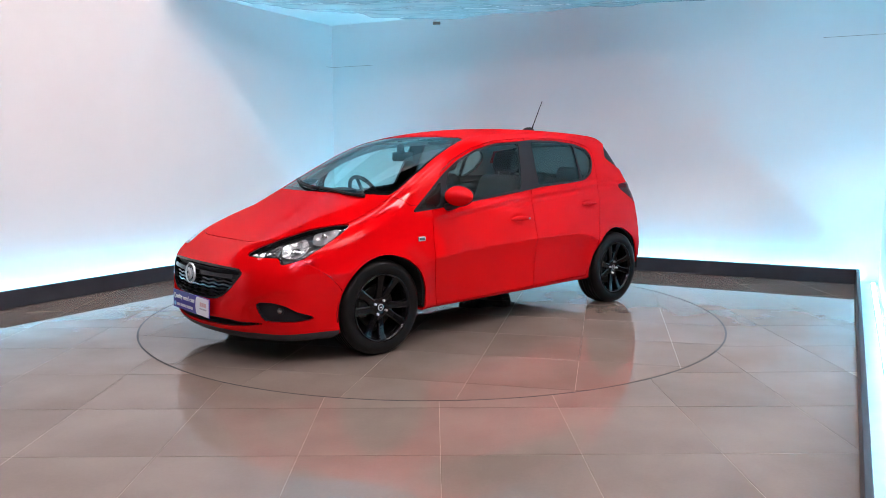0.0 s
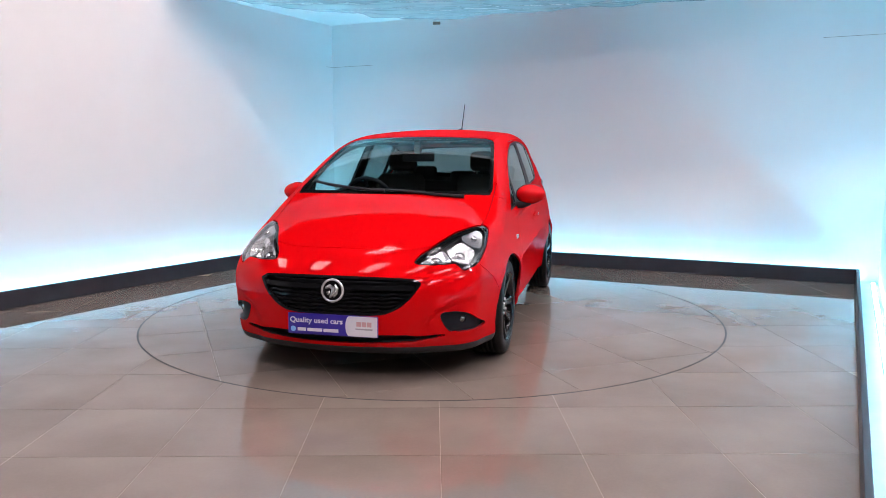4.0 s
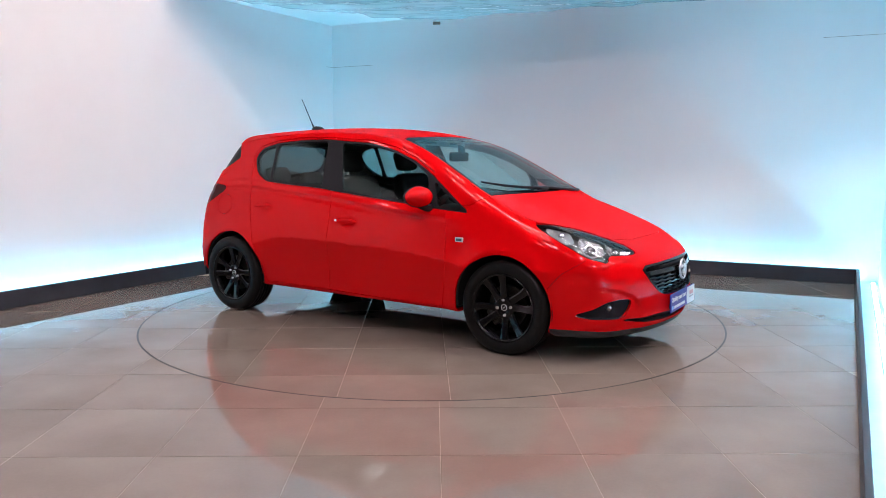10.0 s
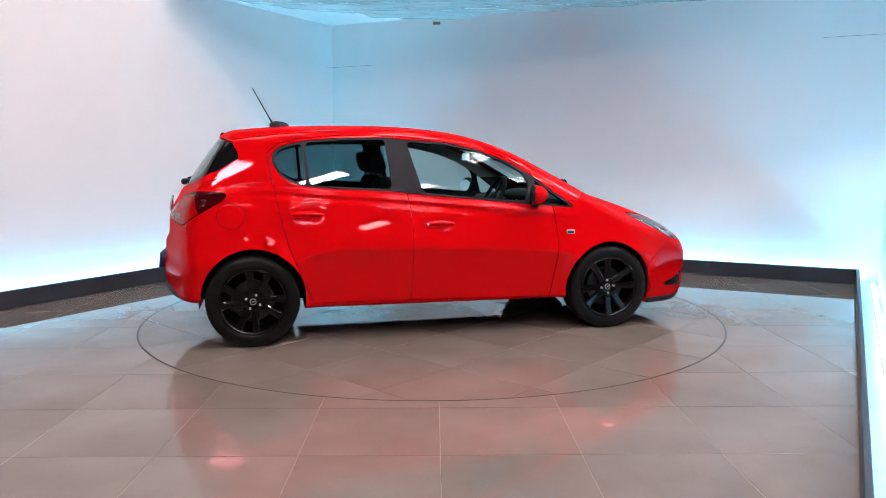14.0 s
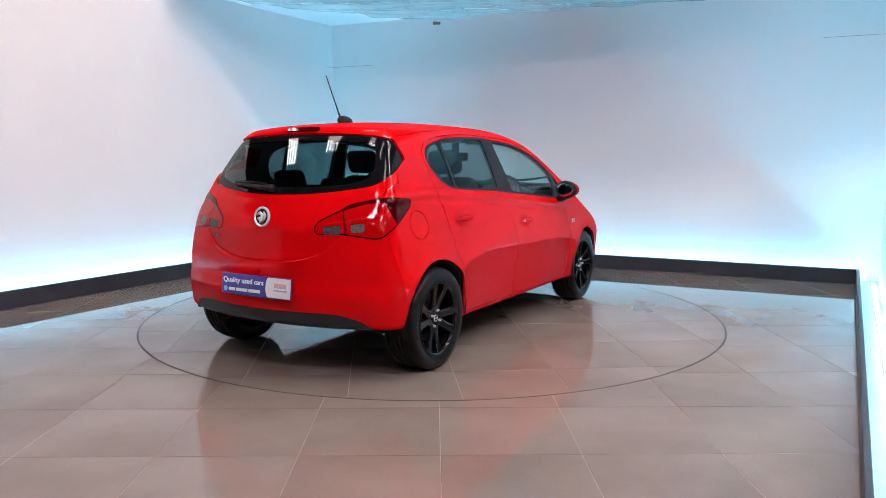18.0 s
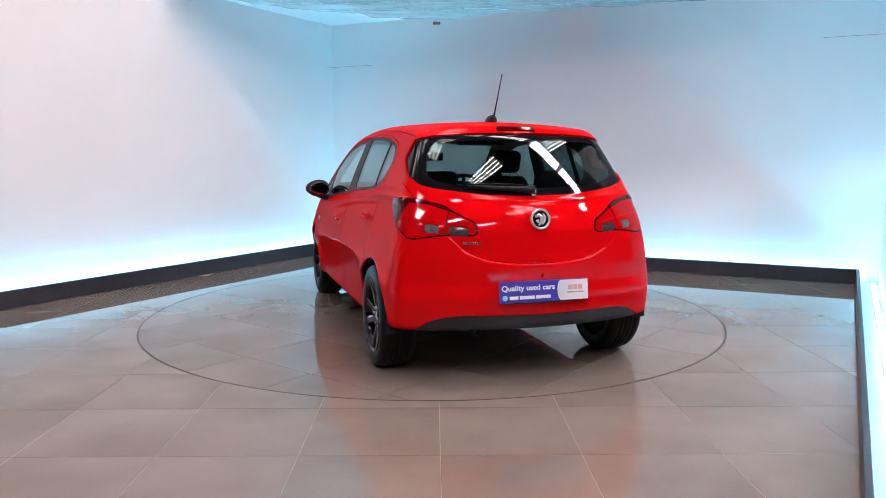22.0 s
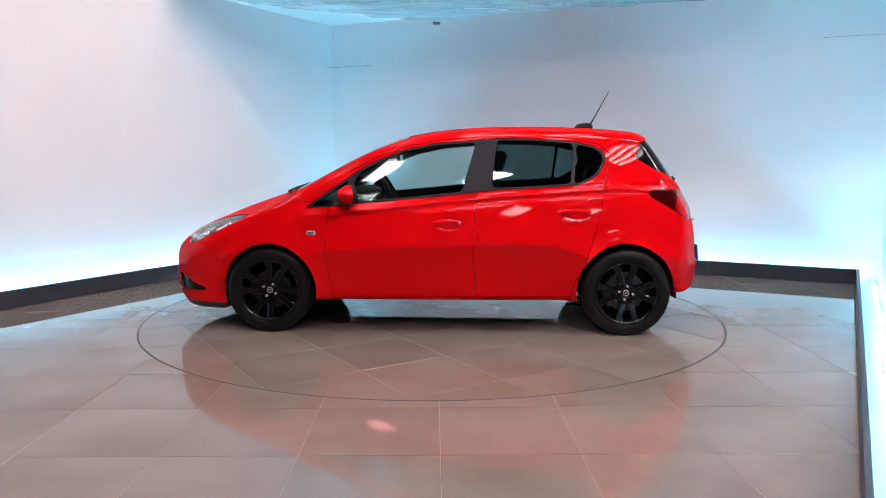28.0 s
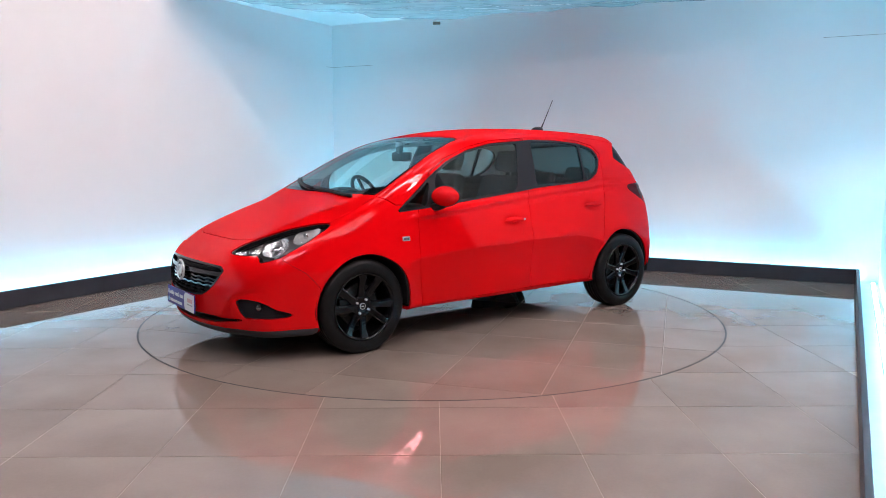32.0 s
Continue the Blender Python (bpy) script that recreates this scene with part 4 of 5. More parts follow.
# inner lining: what shows through the glass and the gaps
V, N, F = skin
d = np.maximum.reduce([on_side(skin, 1, DLO), on_side(skin, -1, DLO), on_front(skin, WS, .15), on_rear(skin, RG, -1.2), on_corner(skin, 1, HLP, True), on_corner(skin, -1, HLP, True)])
V, N, F = clip(V, N, F, .012 - d)
W = V - N * .035
up = W[:, 2] - 1.06
W1, N1, F1 = clip(W, N, F, up)
child("headlining", mesh_of("headlining", W1, F1, M_PALETRIM, smooth=True), car, "pale grey headlining and pillar trim")
W1, N1, F1 = clip(W, N, F, -up)
child("cabin_lining", mesh_of("cabin_lining", W1, F1, M_HEADLINER, smooth=True), car, "dark grey cabin lining")


def lathe(profile, segs=64, axis_mat=None):
    """A body of revolution round y: profile of (radius, y)."""
    v, q = [], []
    n = len(profile)
    for k in range(segs):
        a = 2 * math.pi * k / segs
        v += [(r * math.cos(a), y, r * math.sin(a)) for r, y in profile]
    for k in range(segs):
        for i in range(n - 1):
            a, b = k * n + i, ((k + 1) % segs) * n + i
            q.append((a, a + 1, b + 1, b))
    return v, q


def egg(bm, c, r, m=None, seg=24):
    mat = Matrix.Translation(c) @ (m or Matrix()) @ Matrix.Diagonal((*r, 1))
    return bmesh.ops.create_uvsphere(bm, u_segments=seg, v_segments=seg // 2, radius=1, matrix=mat)["verts"]


def tube(pts, r, segs=10, closed=False):
    """A round bar along points; r may be a list."""
    P = [Vector(p) for p in pts]
    v, q = [], []
    n = len(P)
    for i, p in enumerate(P):
        t = (P[(i + 1) % n] - P[i - 1]) if closed else (P[min(i + 1, n - 1)] - P[max(i - 1, 0)])
        t.normalize()
        a = t.orthogonal().normalized() if i == 0 else (a - t * a.dot(t)).normalized()
        b = t.cross(a)
        rr = r[i] if isinstance(r, (list, tuple)) else r
        for k in range(segs):
            w = 2 * math.pi * k / segs
            v.append(p + (a * math.cos(w) + b * math.sin(w)) * rr)
    for i in range(n if closed else n - 1):
        for k in range(segs):
            q.append((i * segs + k, i * segs + (k + 1) % segs, ((i + 1) % n) * segs + (k + 1) % segs, ((i + 1) % n) * segs + k))
    if not closed:
        q.append(tuple(range(segs))[::-1])
        q.append(tuple((n - 1) * segs + k for k in range(segs)))
    return v, q


# ---- wheels: axle along y, outer face towards +y ----
TYRE_R = .3035


def build_wheel(parent):
    w = child("wheel", None, parent, "gloss black eight-spoke alloy wheel with a low tyre")
    prof = [(.212, -.095), (.235, -.103), (.264, -.104), (.286, -.098), (.298, -.085), (.3023, -.065)]
    for g in (-.045, -.015, .015, .045):
        prof += [(.3035, g - .009), (.297, g - .005), (.297, g + .005), (.3035, g + .009)]
    prof += [(.3023, .065), (.298, .085), (.286, .098), (.264, .104), (.240, .104), (.222, .098), (.212, .090)]
    v, q = lathe(prof, 96)
    child("tyre", mesh_of("tyre", v, q, M_RUBBER, smooth=True), w, "black rubber tyre with grooved tread")
    v, q = lathe([(.204, -.09), (.204, .070), (.212, .094), (.219, .100), (.216, .103), (.207, .099), (.199, .085), (.196, .05), (.196, -.09)], 80)
    child("rim", mesh_of("rim", v, q, M_WHEEL, smooth=True), w)
    spoke = None
    for k in range(8):
        if spoke is None:
            v, q = [], []
            n = 10
            for i in range(n):
                t = i / (n - 1)
                r = .045 + t * .163
                tw = .10 * math.sin(t * 2.2)
                hw = .019 + .003 * t + .010 * t ** 5 + .012 * (1 - t) ** 4
                yo = .072 + .022 * t ** 1.6
                th = .026 - .006 * t
                c, s_ = math.cos(tw), math.sin(tw)
                for u, y in ((-hw, yo - th), (-hw, yo - .004), (-hw * .6, yo), (hw * .6, yo), (hw, yo - .004), (hw, yo - th)):
                    v.append((r * c - u * s_, y, r * s_ + u * c))
            for i in range(n - 1):
                for j in range(6):
                    a, b = i * 6 + j, i * 6 + (j + 1) % 6
                    q.append((a, b, b + 6, a + 6))
            spoke = mesh_of("spoke", v, q, M_WHEEL)
        ob = child("spoke", spoke, w)
        ob.matrix_basis = pose(0, 0, 0, 0, 45 * k + 11 + (5 if k % 2 else -5), 0)
    v, q = lathe([(.0001, .066), (.034, .066), (.060, .074), (.070, .070), (.074, .040), (.0001, .040)], 48)
    child("hub", mesh_of("hub", v, q, M_WHEEL, smooth=True), w)
    v, q = lathe([(.0001, .075), (.016, .075), (.020, .073), (.023, .066)], 32)
    cap = child("cap", mesh_of("cap", v, q, M_BLACK, smooth=True), w)
    v, q = lathe([(.017, .0745), (.0175, .0765), (.021, .0755), (.0215, .0725)], 32)
    child("cap_ring", mesh_of("cap_ring", v, q, M_CHROME, smooth=True), cap)
    bm = bmesh.new()
    box(bm, (-.010, .074, -.003), (.010, .0762, .003), .001)
    part("cap_emblem", bm, M_CHROME, cap)
    for k in range(4):
        a = radians(90 * k + 30)
        bm = bmesh.new()
        bmesh.ops.create_cone(bm, cap_ends=True, segments=6, radius1=.010, radius2=.008, depth=.014, matrix=Matrix.Translation((.048 * math.cos(a), .076, .048 * math.sin(a))) @ pose(0, 0, 0, -90))
        part("wheel_bolt", bm, M_CHROME, w)
    v, q = lathe([(.06, .0), (.135, .0), (.137, .004), (.137, .018), (.135, .022), (.06, .022)], 56)
    child("brake_disc", mesh_of("brake_disc", v, q, M_DISC, smooth=False), w, "grey steel brake disc")
    bm = bmesh.new()
    box(bm, (.075, -.02, -.055), (.150, .045, .055), .012)
    part("brake_caliper", bm, M_DISC, w)
    v, q = lathe([(.0001, -.06), (.19, -.06), (.2, -.085)], 40)
    child("drum_backing", mesh_of("drum_backing", v, q, M_LINER), w)
    return w


wheel = build_wheel(car)
wheel.matrix_basis = pose(1.255, .728, TYRE_R - .003)
for x, y, rz, ry in ((-1.255, .728, 0, 20), (1.255, -.728, 180, 37), (-1.255, -.728, 180, 5)):
    w = copy_thing(wheel, pose(x, y, TYRE_R - .003, 0, 0, rz) @ pose(0, 0, 0, 0, ry, 0))
    w.parent = car
# wheel housings and floor pan
for cx, cz, cr in ARCH:
    for s in (1, -1):
        v, q = [], []
        for i in range(25):
            a = radians(-8 + 196 * i / 24)
            for y in (.44, .815):
                v.append((cx + (cr + .012) * math.cos(a), s * y, cz + (cr + .012) * math.sin(a)))
        for i in range(24):
            q.append((2 * i, 2 * i + 1, 2 * i + 3, 2 * i + 2))
        v.append((cx, s * .44, cz))
        q += [(2 * i, 2 * i + 2, len(v) - 1) for i in range(24)]
        child("wheel_housing", mesh_of("wheel_housing", v, q, M_LINER), car, "black wheel housing")
bm = bmesh.new()
box(bm, (-.88, -.68, .215), (.86, .68, .30), .03)
box(bm, (-1.60, -.46, .285), (-.8, .46, .42), .03)
box(bm, (.8, -.46, .215), (1.90, .46, .45), .03)
part("floor_pan", bm, M_LINER, car, "black floor pan")
v, q = tube([(-1.0, .25, .19), (-1.4, .33, .255), (-1.66, .36, .285), (-1.79, .36, .298)], [.022, .022, .023, .024], 16)
v2, q2 = tube([(-1.765, .36, .296), (-1.818, .36, .300)], .027, 20)
child("exhaust_pipe", mesh_of("exhaust_pipe", v, q, M_DISC, smooth=True), car, "dark steel exhaust pipe")
child("exhaust_tip", mesh_of("exhaust_tip", v2, q2[:-2], M_DISC, smooth=True), car, "dark steel exhaust tip")
v, q = tube([(-1.255, -.6, .26), (-1.255, .6, .26)], .03, 12)
child("rear_axle", mesh_of("rear_axle", v, q, M_LINER), car)

# ---- mirrors ----
for s in (1, -1):
    mir = child("door_mirror", None, car, "red door mirror on a black foot")
    mm = pose(.655, s * .888, .982, 0, 0, s * 20)
    bm = bmesh.new()
    for v in egg(bm, (0, 0, 0), (.086, .102, .067), None, 36):
        x, y, z = v.co
        # square shoulders, a flat back, a tip that tapers outwards
        z *= 1 + .22 * abs(y / .104) ** 2 * (1 - abs(y / .104))
        z *= 1 - .16 * max(0, y * s) / .104
        v.co = (x if x > -.012 else -.012 + (x + .012) * .08, y, z)
    bmesh.ops.transform(bm, matrix=mm, verts=bm.verts)
    part("cap", bm, M_RED, mir, smooth=True)
    bm = bmesh.new()
    for v in egg(bm, (-.010, 0, 0), (.027, .1075, .0715), None, 32):
        v.co.z *= 1 + .22 * abs(v.co.y / .1075) ** 2 * (1 - abs(v.co.y / .1075))
        v.co.z *= 1 - .16 * max(0, v.co.y * s) / .1075
    bmesh.ops.transform(bm, matrix=mm, verts=bm.verts)
    part("surround", bm, M_TRIM, mir, smooth=True)
    bm = bmesh.new()
    for v in egg(bm, (-.0365, 0, 0), (.003, .086, .053), None, 28):
        v.co.z *= 1 - .16 * max(0, v.co.y * s) / .1
    bmesh.ops.transform(bm, matrix=mm, verts=bm.verts)
    part("mirror_glass", bm, M_MIRROR, mir, "silvered mirror glass", smooth=True)
    v, q = tube([(.69, s * .775, .905), (.68, s * .83, .908), (.664, s * .875, .935)], [.026, .024, .032], 14)
    child("foot", mesh_of("foot", v, q, M_TRIM, smooth=True), mir, "black plastic foot")

# ---- cabin ----
bm = bmesh.new()
box(bm, (.62, -.68, .74), (1.12, .68, .955), .06, segs=4)
for v in bm.verts:
    if v.co.z > .85:
        v.co.z -= .05 * max(0, (.85 - v.co.x)) / .25
dash = part("dashboard", bm, M_HEADLINER, car, "dark grey dashboard", smooth=True)
bm = bmesh.new()
box(bm, (.60, -.10, .50), (.72, .10, .90), .03)
part("centre_console", bm, M_TRIM, dash)
bm = bmesh.new()
egg(bm, (.72, -.36, .955), (.12, .19, .05), None, 24)
part("instrument_hood", bm, M_HEADLINER, dash, smooth=True)
sw = child("steering_wheel", None, car, "black leather steering wheel")
sm = pose(.505, -.36, .925, 0, -62, 0)
ringp = [sm @ Vector((.178 * math.cos(a), .178 * math.sin(a), 0)) for a in np.linspace(0, 2 * math.pi, 41)[:-1]]
v, q = tube(ringp, .0155, 10, True)
child("rim", mesh_of("rim", v, q, M_TRIM, smooth=True), sw)
bm = bmesh.new()
egg(bm, (0, 0, -.01), (.062, .07, .028))
bmesh.ops.transform(bm, matrix=sm, verts=bm.verts)
part("airbag_cover", bm, M_HEADLINER, sw, smooth=True)
for a in (0, 180, 270):
    bm = bmesh.new()
    box(bm, (.05, -.016, -.012), (.172, .016, .004), .005, sm @ pose(0, 0, 0, 0, 0, a + 90))
    part("spoke", bm, M_TRIM, sw)
v, q = tube([sm @ Vector((0, 0, -.02)), sm @ Vector((0, 0, -.25))], .035, 12)
child("column", mesh_of("column", v, q, M_TRIM, smooth=True), sw)


def seat(x, y, width=.50, back=.62, name="front_seat"):
    st = child(name, None, car, "black cloth car seat with a headrest")
    bm = bmesh.new()
    box(bm, (x - .22, y - width / 2, .36), (x + .28, y + width / 2, .56), .07, segs=4)
    part("cushion", bm, M_SEAT, st, smooth=True)
    bm = bmesh.new()
    box(bm, (-.07, -width / 2, 0), (.07, width / 2, back), .065, segs=4)
    for v in bm.verts:
        v.co.y *= 1 - .18 * max(0, v.co.z - .3) / .3
        v.co.x += .03 * (abs(v.co.y) / (width / 2)) ** 3
    bmesh.ops.transform(bm, matrix=pose(x - .24, y, .50, 0, -17, 0), verts=bm.verts)
    part("backrest", bm, M_SEAT, st, smooth=True)
    hr = pose(x - .24, y, .50, 0, -17, 0)
    bm = bmesh.new()
    box(bm, (-.045, -.125, back + .03), (.05, .125, back + .20), .045, hr, 4)
    part("headrest", bm, M_SEAT, st, smooth=True)
    for k in (-.06, .06):
        v, q = tube([hr @ Vector((0, k, back - .04)), hr @ Vector((0, k, back + .06))], .006, 8)
        child("headrest_post", mesh_of("headrest_post", v, q, M_CHROME), st)
    return st


seat(.08, .36)
seat(.08, -.36)
bench = child("rear_bench", None, car, "black cloth rear bench with headrests")
bm = bmesh.new()
box(bm, (-.95, -.64, .40), (-.45, .64, .58), .06, segs=4)
part("cushion", bm, M_SEAT, bench, smooth=True)
bm = bmesh.new()
box(bm, (-.06, -.63, 0), (.06, .63, .52), .05, pose(-.95, 0, .52, 0, -20, 0), 4)
part("backrest", bm, M_SEAT, bench, smooth=True)
for y in (-.38, .0, .38):
    bm = bmesh.new()
    k = .0 if y else -.05
    box(bm, (-.04, -.12, .53 + k), (.045, .12, .67 + k), .04, pose(-.95, y, .52, 0, -20, 0), 4)
    part("headrest", bm, M_SEAT, bench, smooth=True)
bm = bmesh.new()
box(bm, (-1.60, -.56, .93), (-1.16, .56, .955), .01)
part("parcel_shelf", bm, M_HEADLINER, car, "dark grey parcel shelf")
rv = child("rear_view_mirror", None, car, "black rear-view mirror under the roof")
bm = bmesh.new()
box(bm, (.395, -.125, 1.205), (.42, .125, 1.275), .012, segs=3)
part("housing", bm, M_TRIM, rv, smooth=True)
bm = bmesh.new()
box(bm, (.3915, -.115, 1.212), (.3955, .115, 1.268))
part("mirror_glass", bm, M_MIRROR, rv)
bm = bmesh.new()
box(bm, (.41, -.028, 1.265), (.45, .028, 1.36), .012)
part("sensor_box", bm, M_TRIM, rv)
for y in (-.40, .40):
    bm = bmesh.new()
    box(bm, (.17, y - .17, 1.335), (.36, y + .17, 1.352), .006, None)
    part("sun_visor", bm, M_HEADLINER, car)

# ---- wipers, aerial, brake light, side lamps ----
def on_screen(x, y, up):
    p = np.array([x]), np.array([y])
    return x, y, float(np.maximum(Ztop(*p), Zhood(*p))[0]) + up


for pts in ([(1.165, -.02), (1.15, -.14), (1.115, -.30), (1.06, -.46), (.985, -.60)], [(1.165, .52), (1.18, .38), (1.175, .22), (1.165, .08), (1.15, -.08)]):
    wi = child("wiper", None, car, "black windscreen wiper")
    v, q = tube([on_screen(x, y, .016) for x, y in pts], [.013, .010, .009, .008, .006], 8)
    child("arm", mesh_of("arm", v, q, M_TRIM, smooth=True), wi)
    v, q = tube([on_screen(x - .022, y, .008) for x, y in pts[1:]], [.005, .007, .007, .005], 8)
    child("blade", mesh_of("blade", v, q, M_RUBBER, smooth=True), wi)
wp = child("rear_wiper", None, car, "black rear wiper")
v, q = tube([(-1.735, .0, 1.062), (-1.725, .10, 1.066), (-1.69, .27, 1.076), (-1.665, .36, 1.078)], [.024, .014, .011, .007], 10)
child("arm", mesh_of("arm", v, q, M_TRIM, smooth=True), wp)
v, q = tube([(-1.715, .06, 1.085), (-1.69, .22, 1.092), (-1.655, .37, 1.090)], [.006, .008, .005], 8)
child("blade", mesh_of("blade", v, q, M_RUBBER, smooth=True), wp)
ae = child("aerial", None, car, "black whip aerial on a small fin")
bm = bmesh.new()
for v in egg(bm, (-1.045, 0, 1.462), (.072, .030, .040), None, 28):
    if v.co.z > 1.462:
        v.co.z += .012 * max(0, (-1.045 - v.co.x)) / .07
part("fin", bm, M_TRIM, ae, smooth=True)
v, q = tube([(-1.095, 0, 1.49), (-1.118, 0, 1.53), (-1.232, 0, 1.742)], [.0075, .0045, .0030], 10)
child("rod", mesh_of("rod", v, q, M_TRIM, smooth=True), ae)
bm = bmesh.new()
box(bm, (-.016, -.118, -.008), (.016, .118, .008), .004, pose(-1.452, 0, 1.402, 0, -52, 0))
part("brake_light", bm, M_DARKRED, car, "dark red high brake light")
for s in (1, -1):
    bm = bmesh.new()
    y = Yside(np.array([.942]), np.array([.714]))[0]
    box(bm, (.912, s * y - .006, .698), (.972, s * y + .006, .729), .005)
    rp = part("side_repeater", bm, M_CHROME, car, "small chrome-framed side lamp")
    bm = bmesh.new()
    box(bm, (.920, s * y - .008, .705), (.964, s * y + .008, .722), .003)
    part("lens", bm, M_GREYLENS, rp)

# ---- plates and badges ----
M_BLUE = material("blue_plate", (0.035, 0.020, 0.30), 0.3, coat=0.3)
M_WHITE = material("white_plate", (0.80, 0.80, 0.82), 0.3, coat=0.3)
M_PALEBLUE = material("pale_blue_print", (0.25, 0.55, 0.85), 0.4)
M_REDPRINT = material("faded_red_print", (0.66, 0.40, 0.40), 0.5)
M_GREYPRINT = material("grey_print", (0.42, 0.40, 0.42), 0.5)


def text_mesh(body, size, mat):
    cu = bpy.data.curves.new("lettering", "FONT")
    cu.body, cu.size, cu.extrude, cu.offset = body, size, .0006, .0013
    ob = bpy.data.objects.new("lettering", cu)
    scene.collection.objects.link(ob)
    me = bpy.data.meshes.new_from_object(ob.evaluated_get(bpy.context.evaluated_depsgraph_get()))
    bpy.data.objects.remove(ob)
    me.materials.clear()
    me.materials.append(mat)
    xs = [v.co.x for v in me.vertices]
    return me, min(xs), max(xs)


def plate(m, label):
    """Show plate in its own plane: x to the reader's right, y up, z towards the reader."""
    pl = child("show_plate", None, car, label)
    pl.matrix_basis = m
    bm = bmesh.new()
    box(bm, (-.262, -.058, -.008), (.262, .058, 0), .003)
    part("board", bm, M_BLUE, pl)
    v, q = [], []
    arc = [(.098 - .022 * math.cos(a), .055 * math.sin(a)) for a in np.linspace(-math.pi / 2, math.pi / 2, 15)]
    out = [(.259, .055), (.259, -.055)]
    pts = arc + out
    n = len(pts)
    v = [(x, y, .0002) for x, y in pts] + [(x, y, .0016) for x, y in pts]
    q = [tuple(range(n, 2 * n))[::-1]] + [(i, (i + 1) % n, n + (i + 1) % n, n + i) for i in range(n)]
    child("white_field", mesh_of("white_field", v, q, M_WHITE), pl)
    me, a, b = text_mesh("Quality used cars", .055, M_WHITE)
    k = .310 / (b - a)
    t = child("lettering", me, pl, "white words on the blue board")
    t.matrix_basis = Matrix.Translation((-.250 - a * k, .008, .0012)) @ Matrix.Diagonal((k, k * .92, 1, 1))
    for x0, x1 in ((-.205, -.155), (-.147, -.060), (-.052, .035)):
        bm = bmesh.new()
        box(bm, (x0, -.040, .0), (x1, -.022, .0014))
        part("printed_bar", bm, M_WHITE, pl)
    bm = bmesh.new()
    bmesh.ops.create_cone(bm, cap_ends=True, segments=28, radius1=.015, radius2=.015, depth=.003, matrix=Matrix.Translation((-.231, -.030, .0)))
    part("printed_disc", bm, M_PALEBLUE, pl)
    for x0, x1, y0, y1, mt in ((.140, .168, .0, .026, M_REDPRINT), (.172, .196, .0, .026, M_REDPRINT), (.200, .226, .0, .026, M_REDPRINT), (.135, .232, -.018, -.010, M_GREYPRINT)):
        bm = bmesh.new()
        box(bm, (x0, y0, .001), (x1, y1, .0026))
        part("printed_bar", bm, mt, pl)
    return pl


FRONT = Matrix(((0, 0, 1, 0), (1, 0, 0, 0), (0, 1, 0, 0), (0, 0, 0, 1)))
BACK = Matrix(((0, 0, -1, 0), (-1, 0, 0, 0), (0, 1, 0, 0), (0, 0, 0, 1)))
plate(Matrix.Translation((2.142, 0, .330)) @ FRONT @ pose(0, 0, 0, -2), "blue and white show plate below the grille")
plate(Matrix.Translation((-1.895, 0, .520)) @ BACK @ pose(0, 0, 0, -6), "blue and white show plate on the rear bumper")
bm = bmesh.new()
box(bm, (-.17, -.066, -.03), (.17, -.058, -.004), .003, Matrix.Translation((-1.895, 0, .520)) @ BACK @ pose(0, 0, 0, -6))
part("plate_bracket", bm, M_PLASTIC, car)
bm = bmesh.new()
box(bm, (-.20, -.045, -.045), (.20, .045, -.009), .01, Matrix.Translation((2.142, 0, .330)) @ FRONT)
part("plate_mount", bm, M_PLASTIC, car)


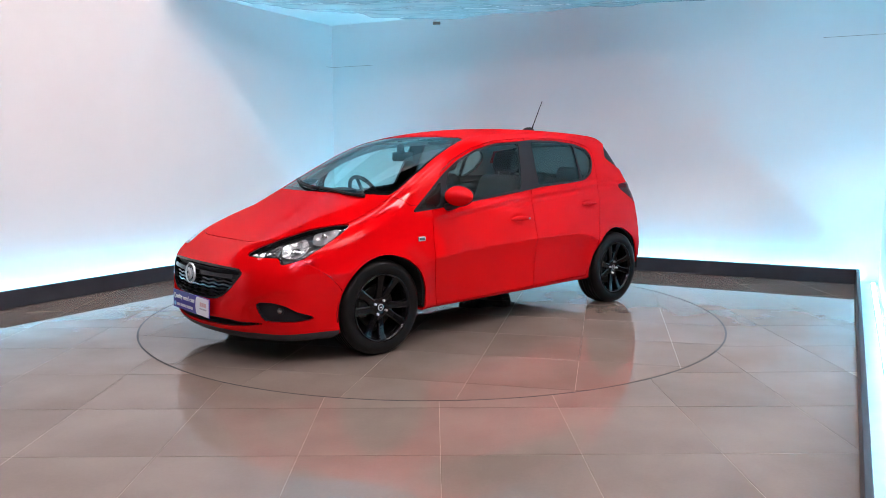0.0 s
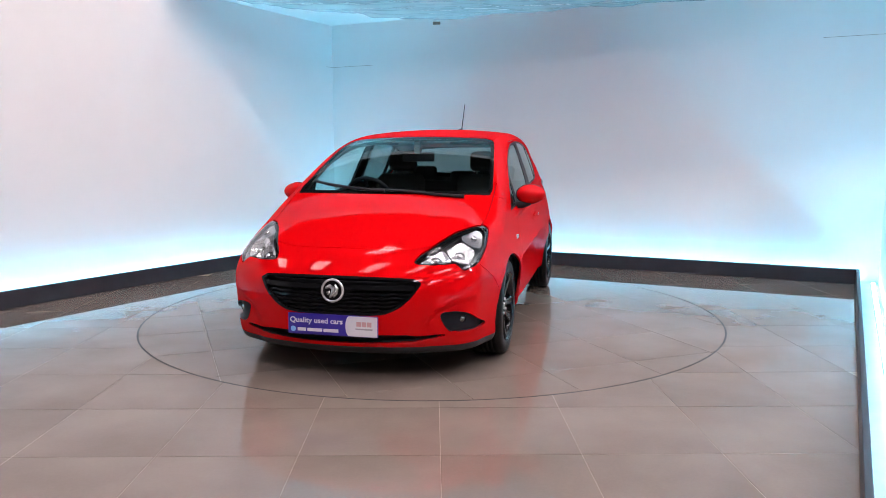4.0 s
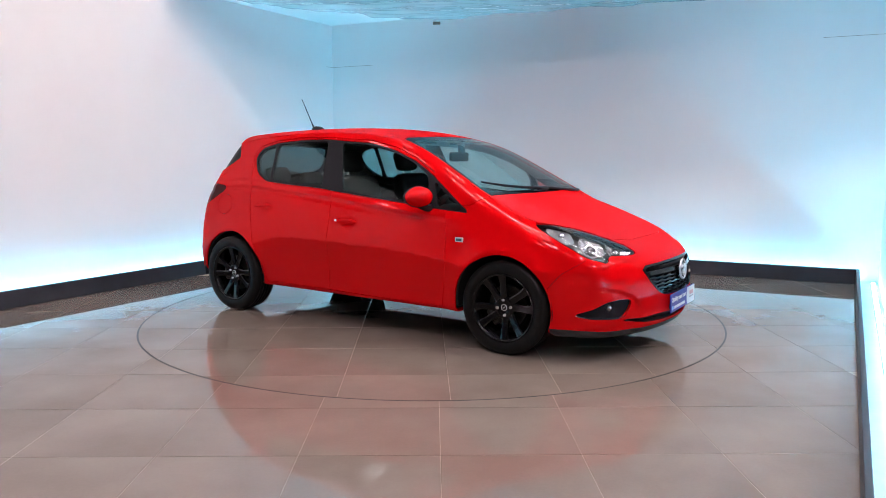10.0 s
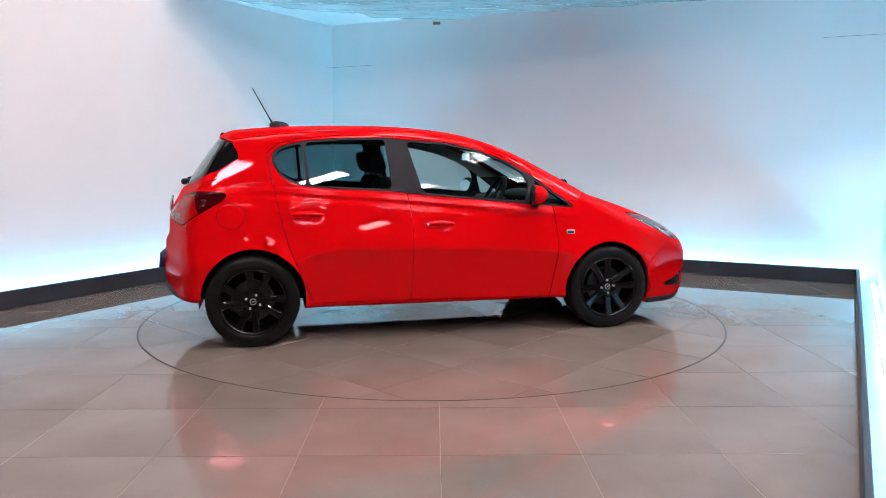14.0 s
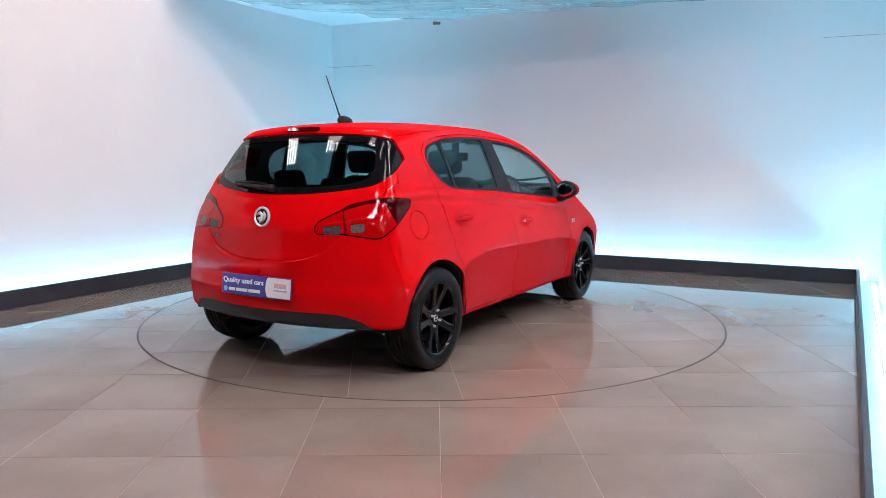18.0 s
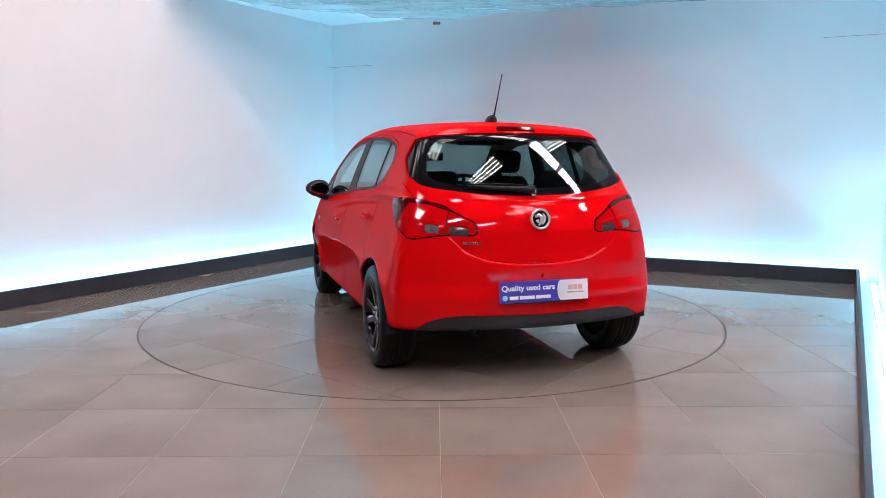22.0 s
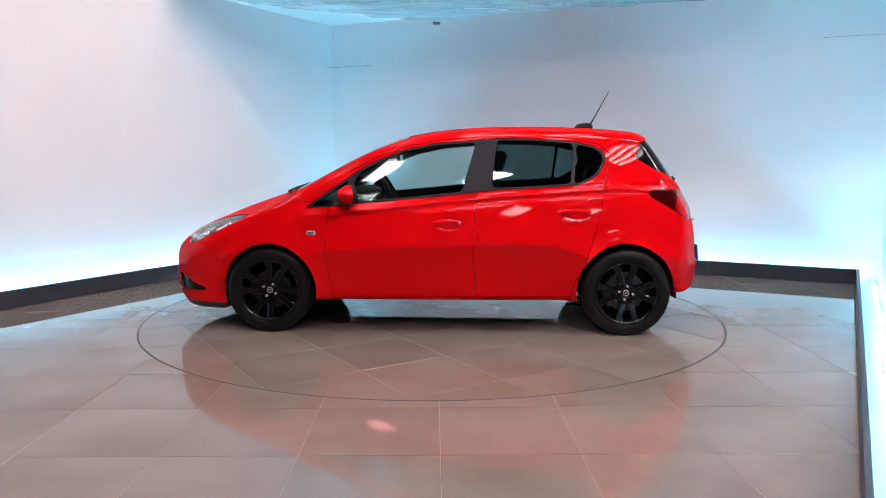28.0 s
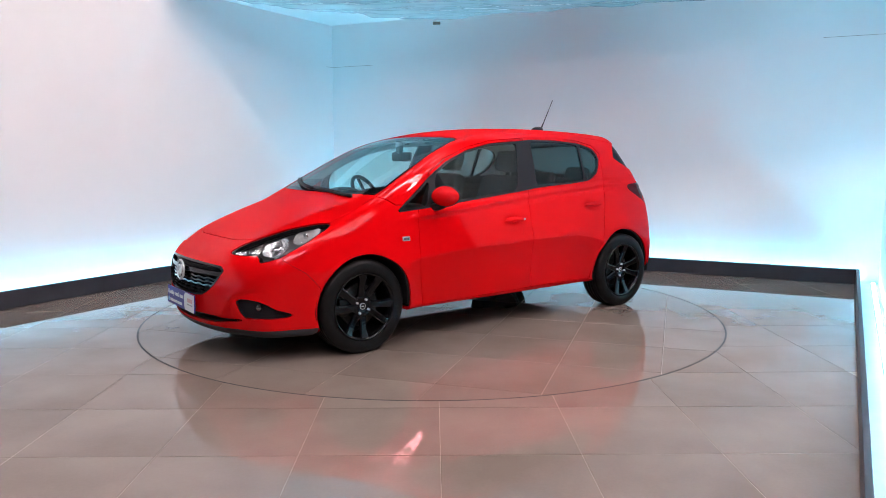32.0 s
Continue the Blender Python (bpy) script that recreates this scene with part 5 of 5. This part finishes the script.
def badge(m, r, label):
    """Round chrome emblem, drawn as plain shapes: a ring, and a curved blade inside it."""
    b = child("emblem", None, car, label)
    b.matrix_basis = m
    v, q = lathe([(r - .013, .002), (r - .011, .010), (r - .004, .012), (r, .008), (r, .0)], 48)
    v = [(x, z, y) for x, y, z in v]
    child("ring", mesh_of("ring", v, [f[::-1] for f in q], M_CHROME, smooth=True), b)
    bm = bmesh.new()
    bmesh.ops.create_cone(bm, cap_ends=True, segments=40, radius1=r - .01, radius2=r - .012, depth=.008, matrix=Matrix.Translation((0, 0, .001)))
    part("disc", bm, M_BLACK, b)
    k = r / .06
    for pts, w in (([(-.034, .012), (-.012, .022), (.006, .012), (.004, -.010), (-.012, -.036)], .011), ([(.014, .030), (.026, .010), (.022, -.012), (.006, -.030)], .008), ([(-.030, -.012), (-.016, -.004), (-.020, -.022)], .006)):
        v, q = tube([(x * k, y * k, .008) for x, y in pts], [w * k * .6, w * k, w * k, w * k * .9, w * k * .5][:len(pts)], 8)
        child("blade", mesh_of("blade", v, q, M_CHROME, smooth=True), b)
    return b


badge(Matrix.Translation((2.128, 0, .520)) @ FRONT @ pose(0, 0, 0, -4), .066, "round chrome emblem in the grille")
badge(Matrix.Translation((-1.822, 0, .905)) @ BACK @ pose(0, 0, 0, -9), .058, "round chrome emblem on the tailgate")
bm = bmesh.new()
nm = Matrix.Translation((-1.806, .385, .782)) @ BACK @ pose(0, 0, 0, -3, -24)
for k in range(5):
    box(bm, (-.052 + k * .0215, -.007, 0), (-.052 + k * .0215 + .016, .007, .004), .002, nm)
part("name_badge", bm, M_SATIN, car, "small chrome lettering strip")


# ---- the turning of the table, and of the car that stands on it ----
STEADY = 11.7164
TURN = [(0.0, -138.35), (0.3, -138.33), (0.5, -138.20), (0.75, -137.5), (1.0, -136.36), (1.25, -134.9), (1.5, -133.10), (1.75, -130.7), (2.0, -127.98), (2.25, -125.2)]
TURN += [(t / 2, -122.32 + STEADY * (t / 2 - 2.5)) for t in range(5, 62)]
TURN += [(30.75, 208.55), (31.0, 211.2), (31.25, 213.15), (31.5, 214.65), (31.75, 215.7), (32.0, 216.5)]


def motions():
    walk(turntable, [(t, pose(0, 0, 0, 0, 0, a)) for t, a in TURN])
    walk(car, [(t, pose(0, 0, 0, 0, 0, a) @ pose(-CARC[0], -CARC[1], 0)) for t, a in TURN])


motions()
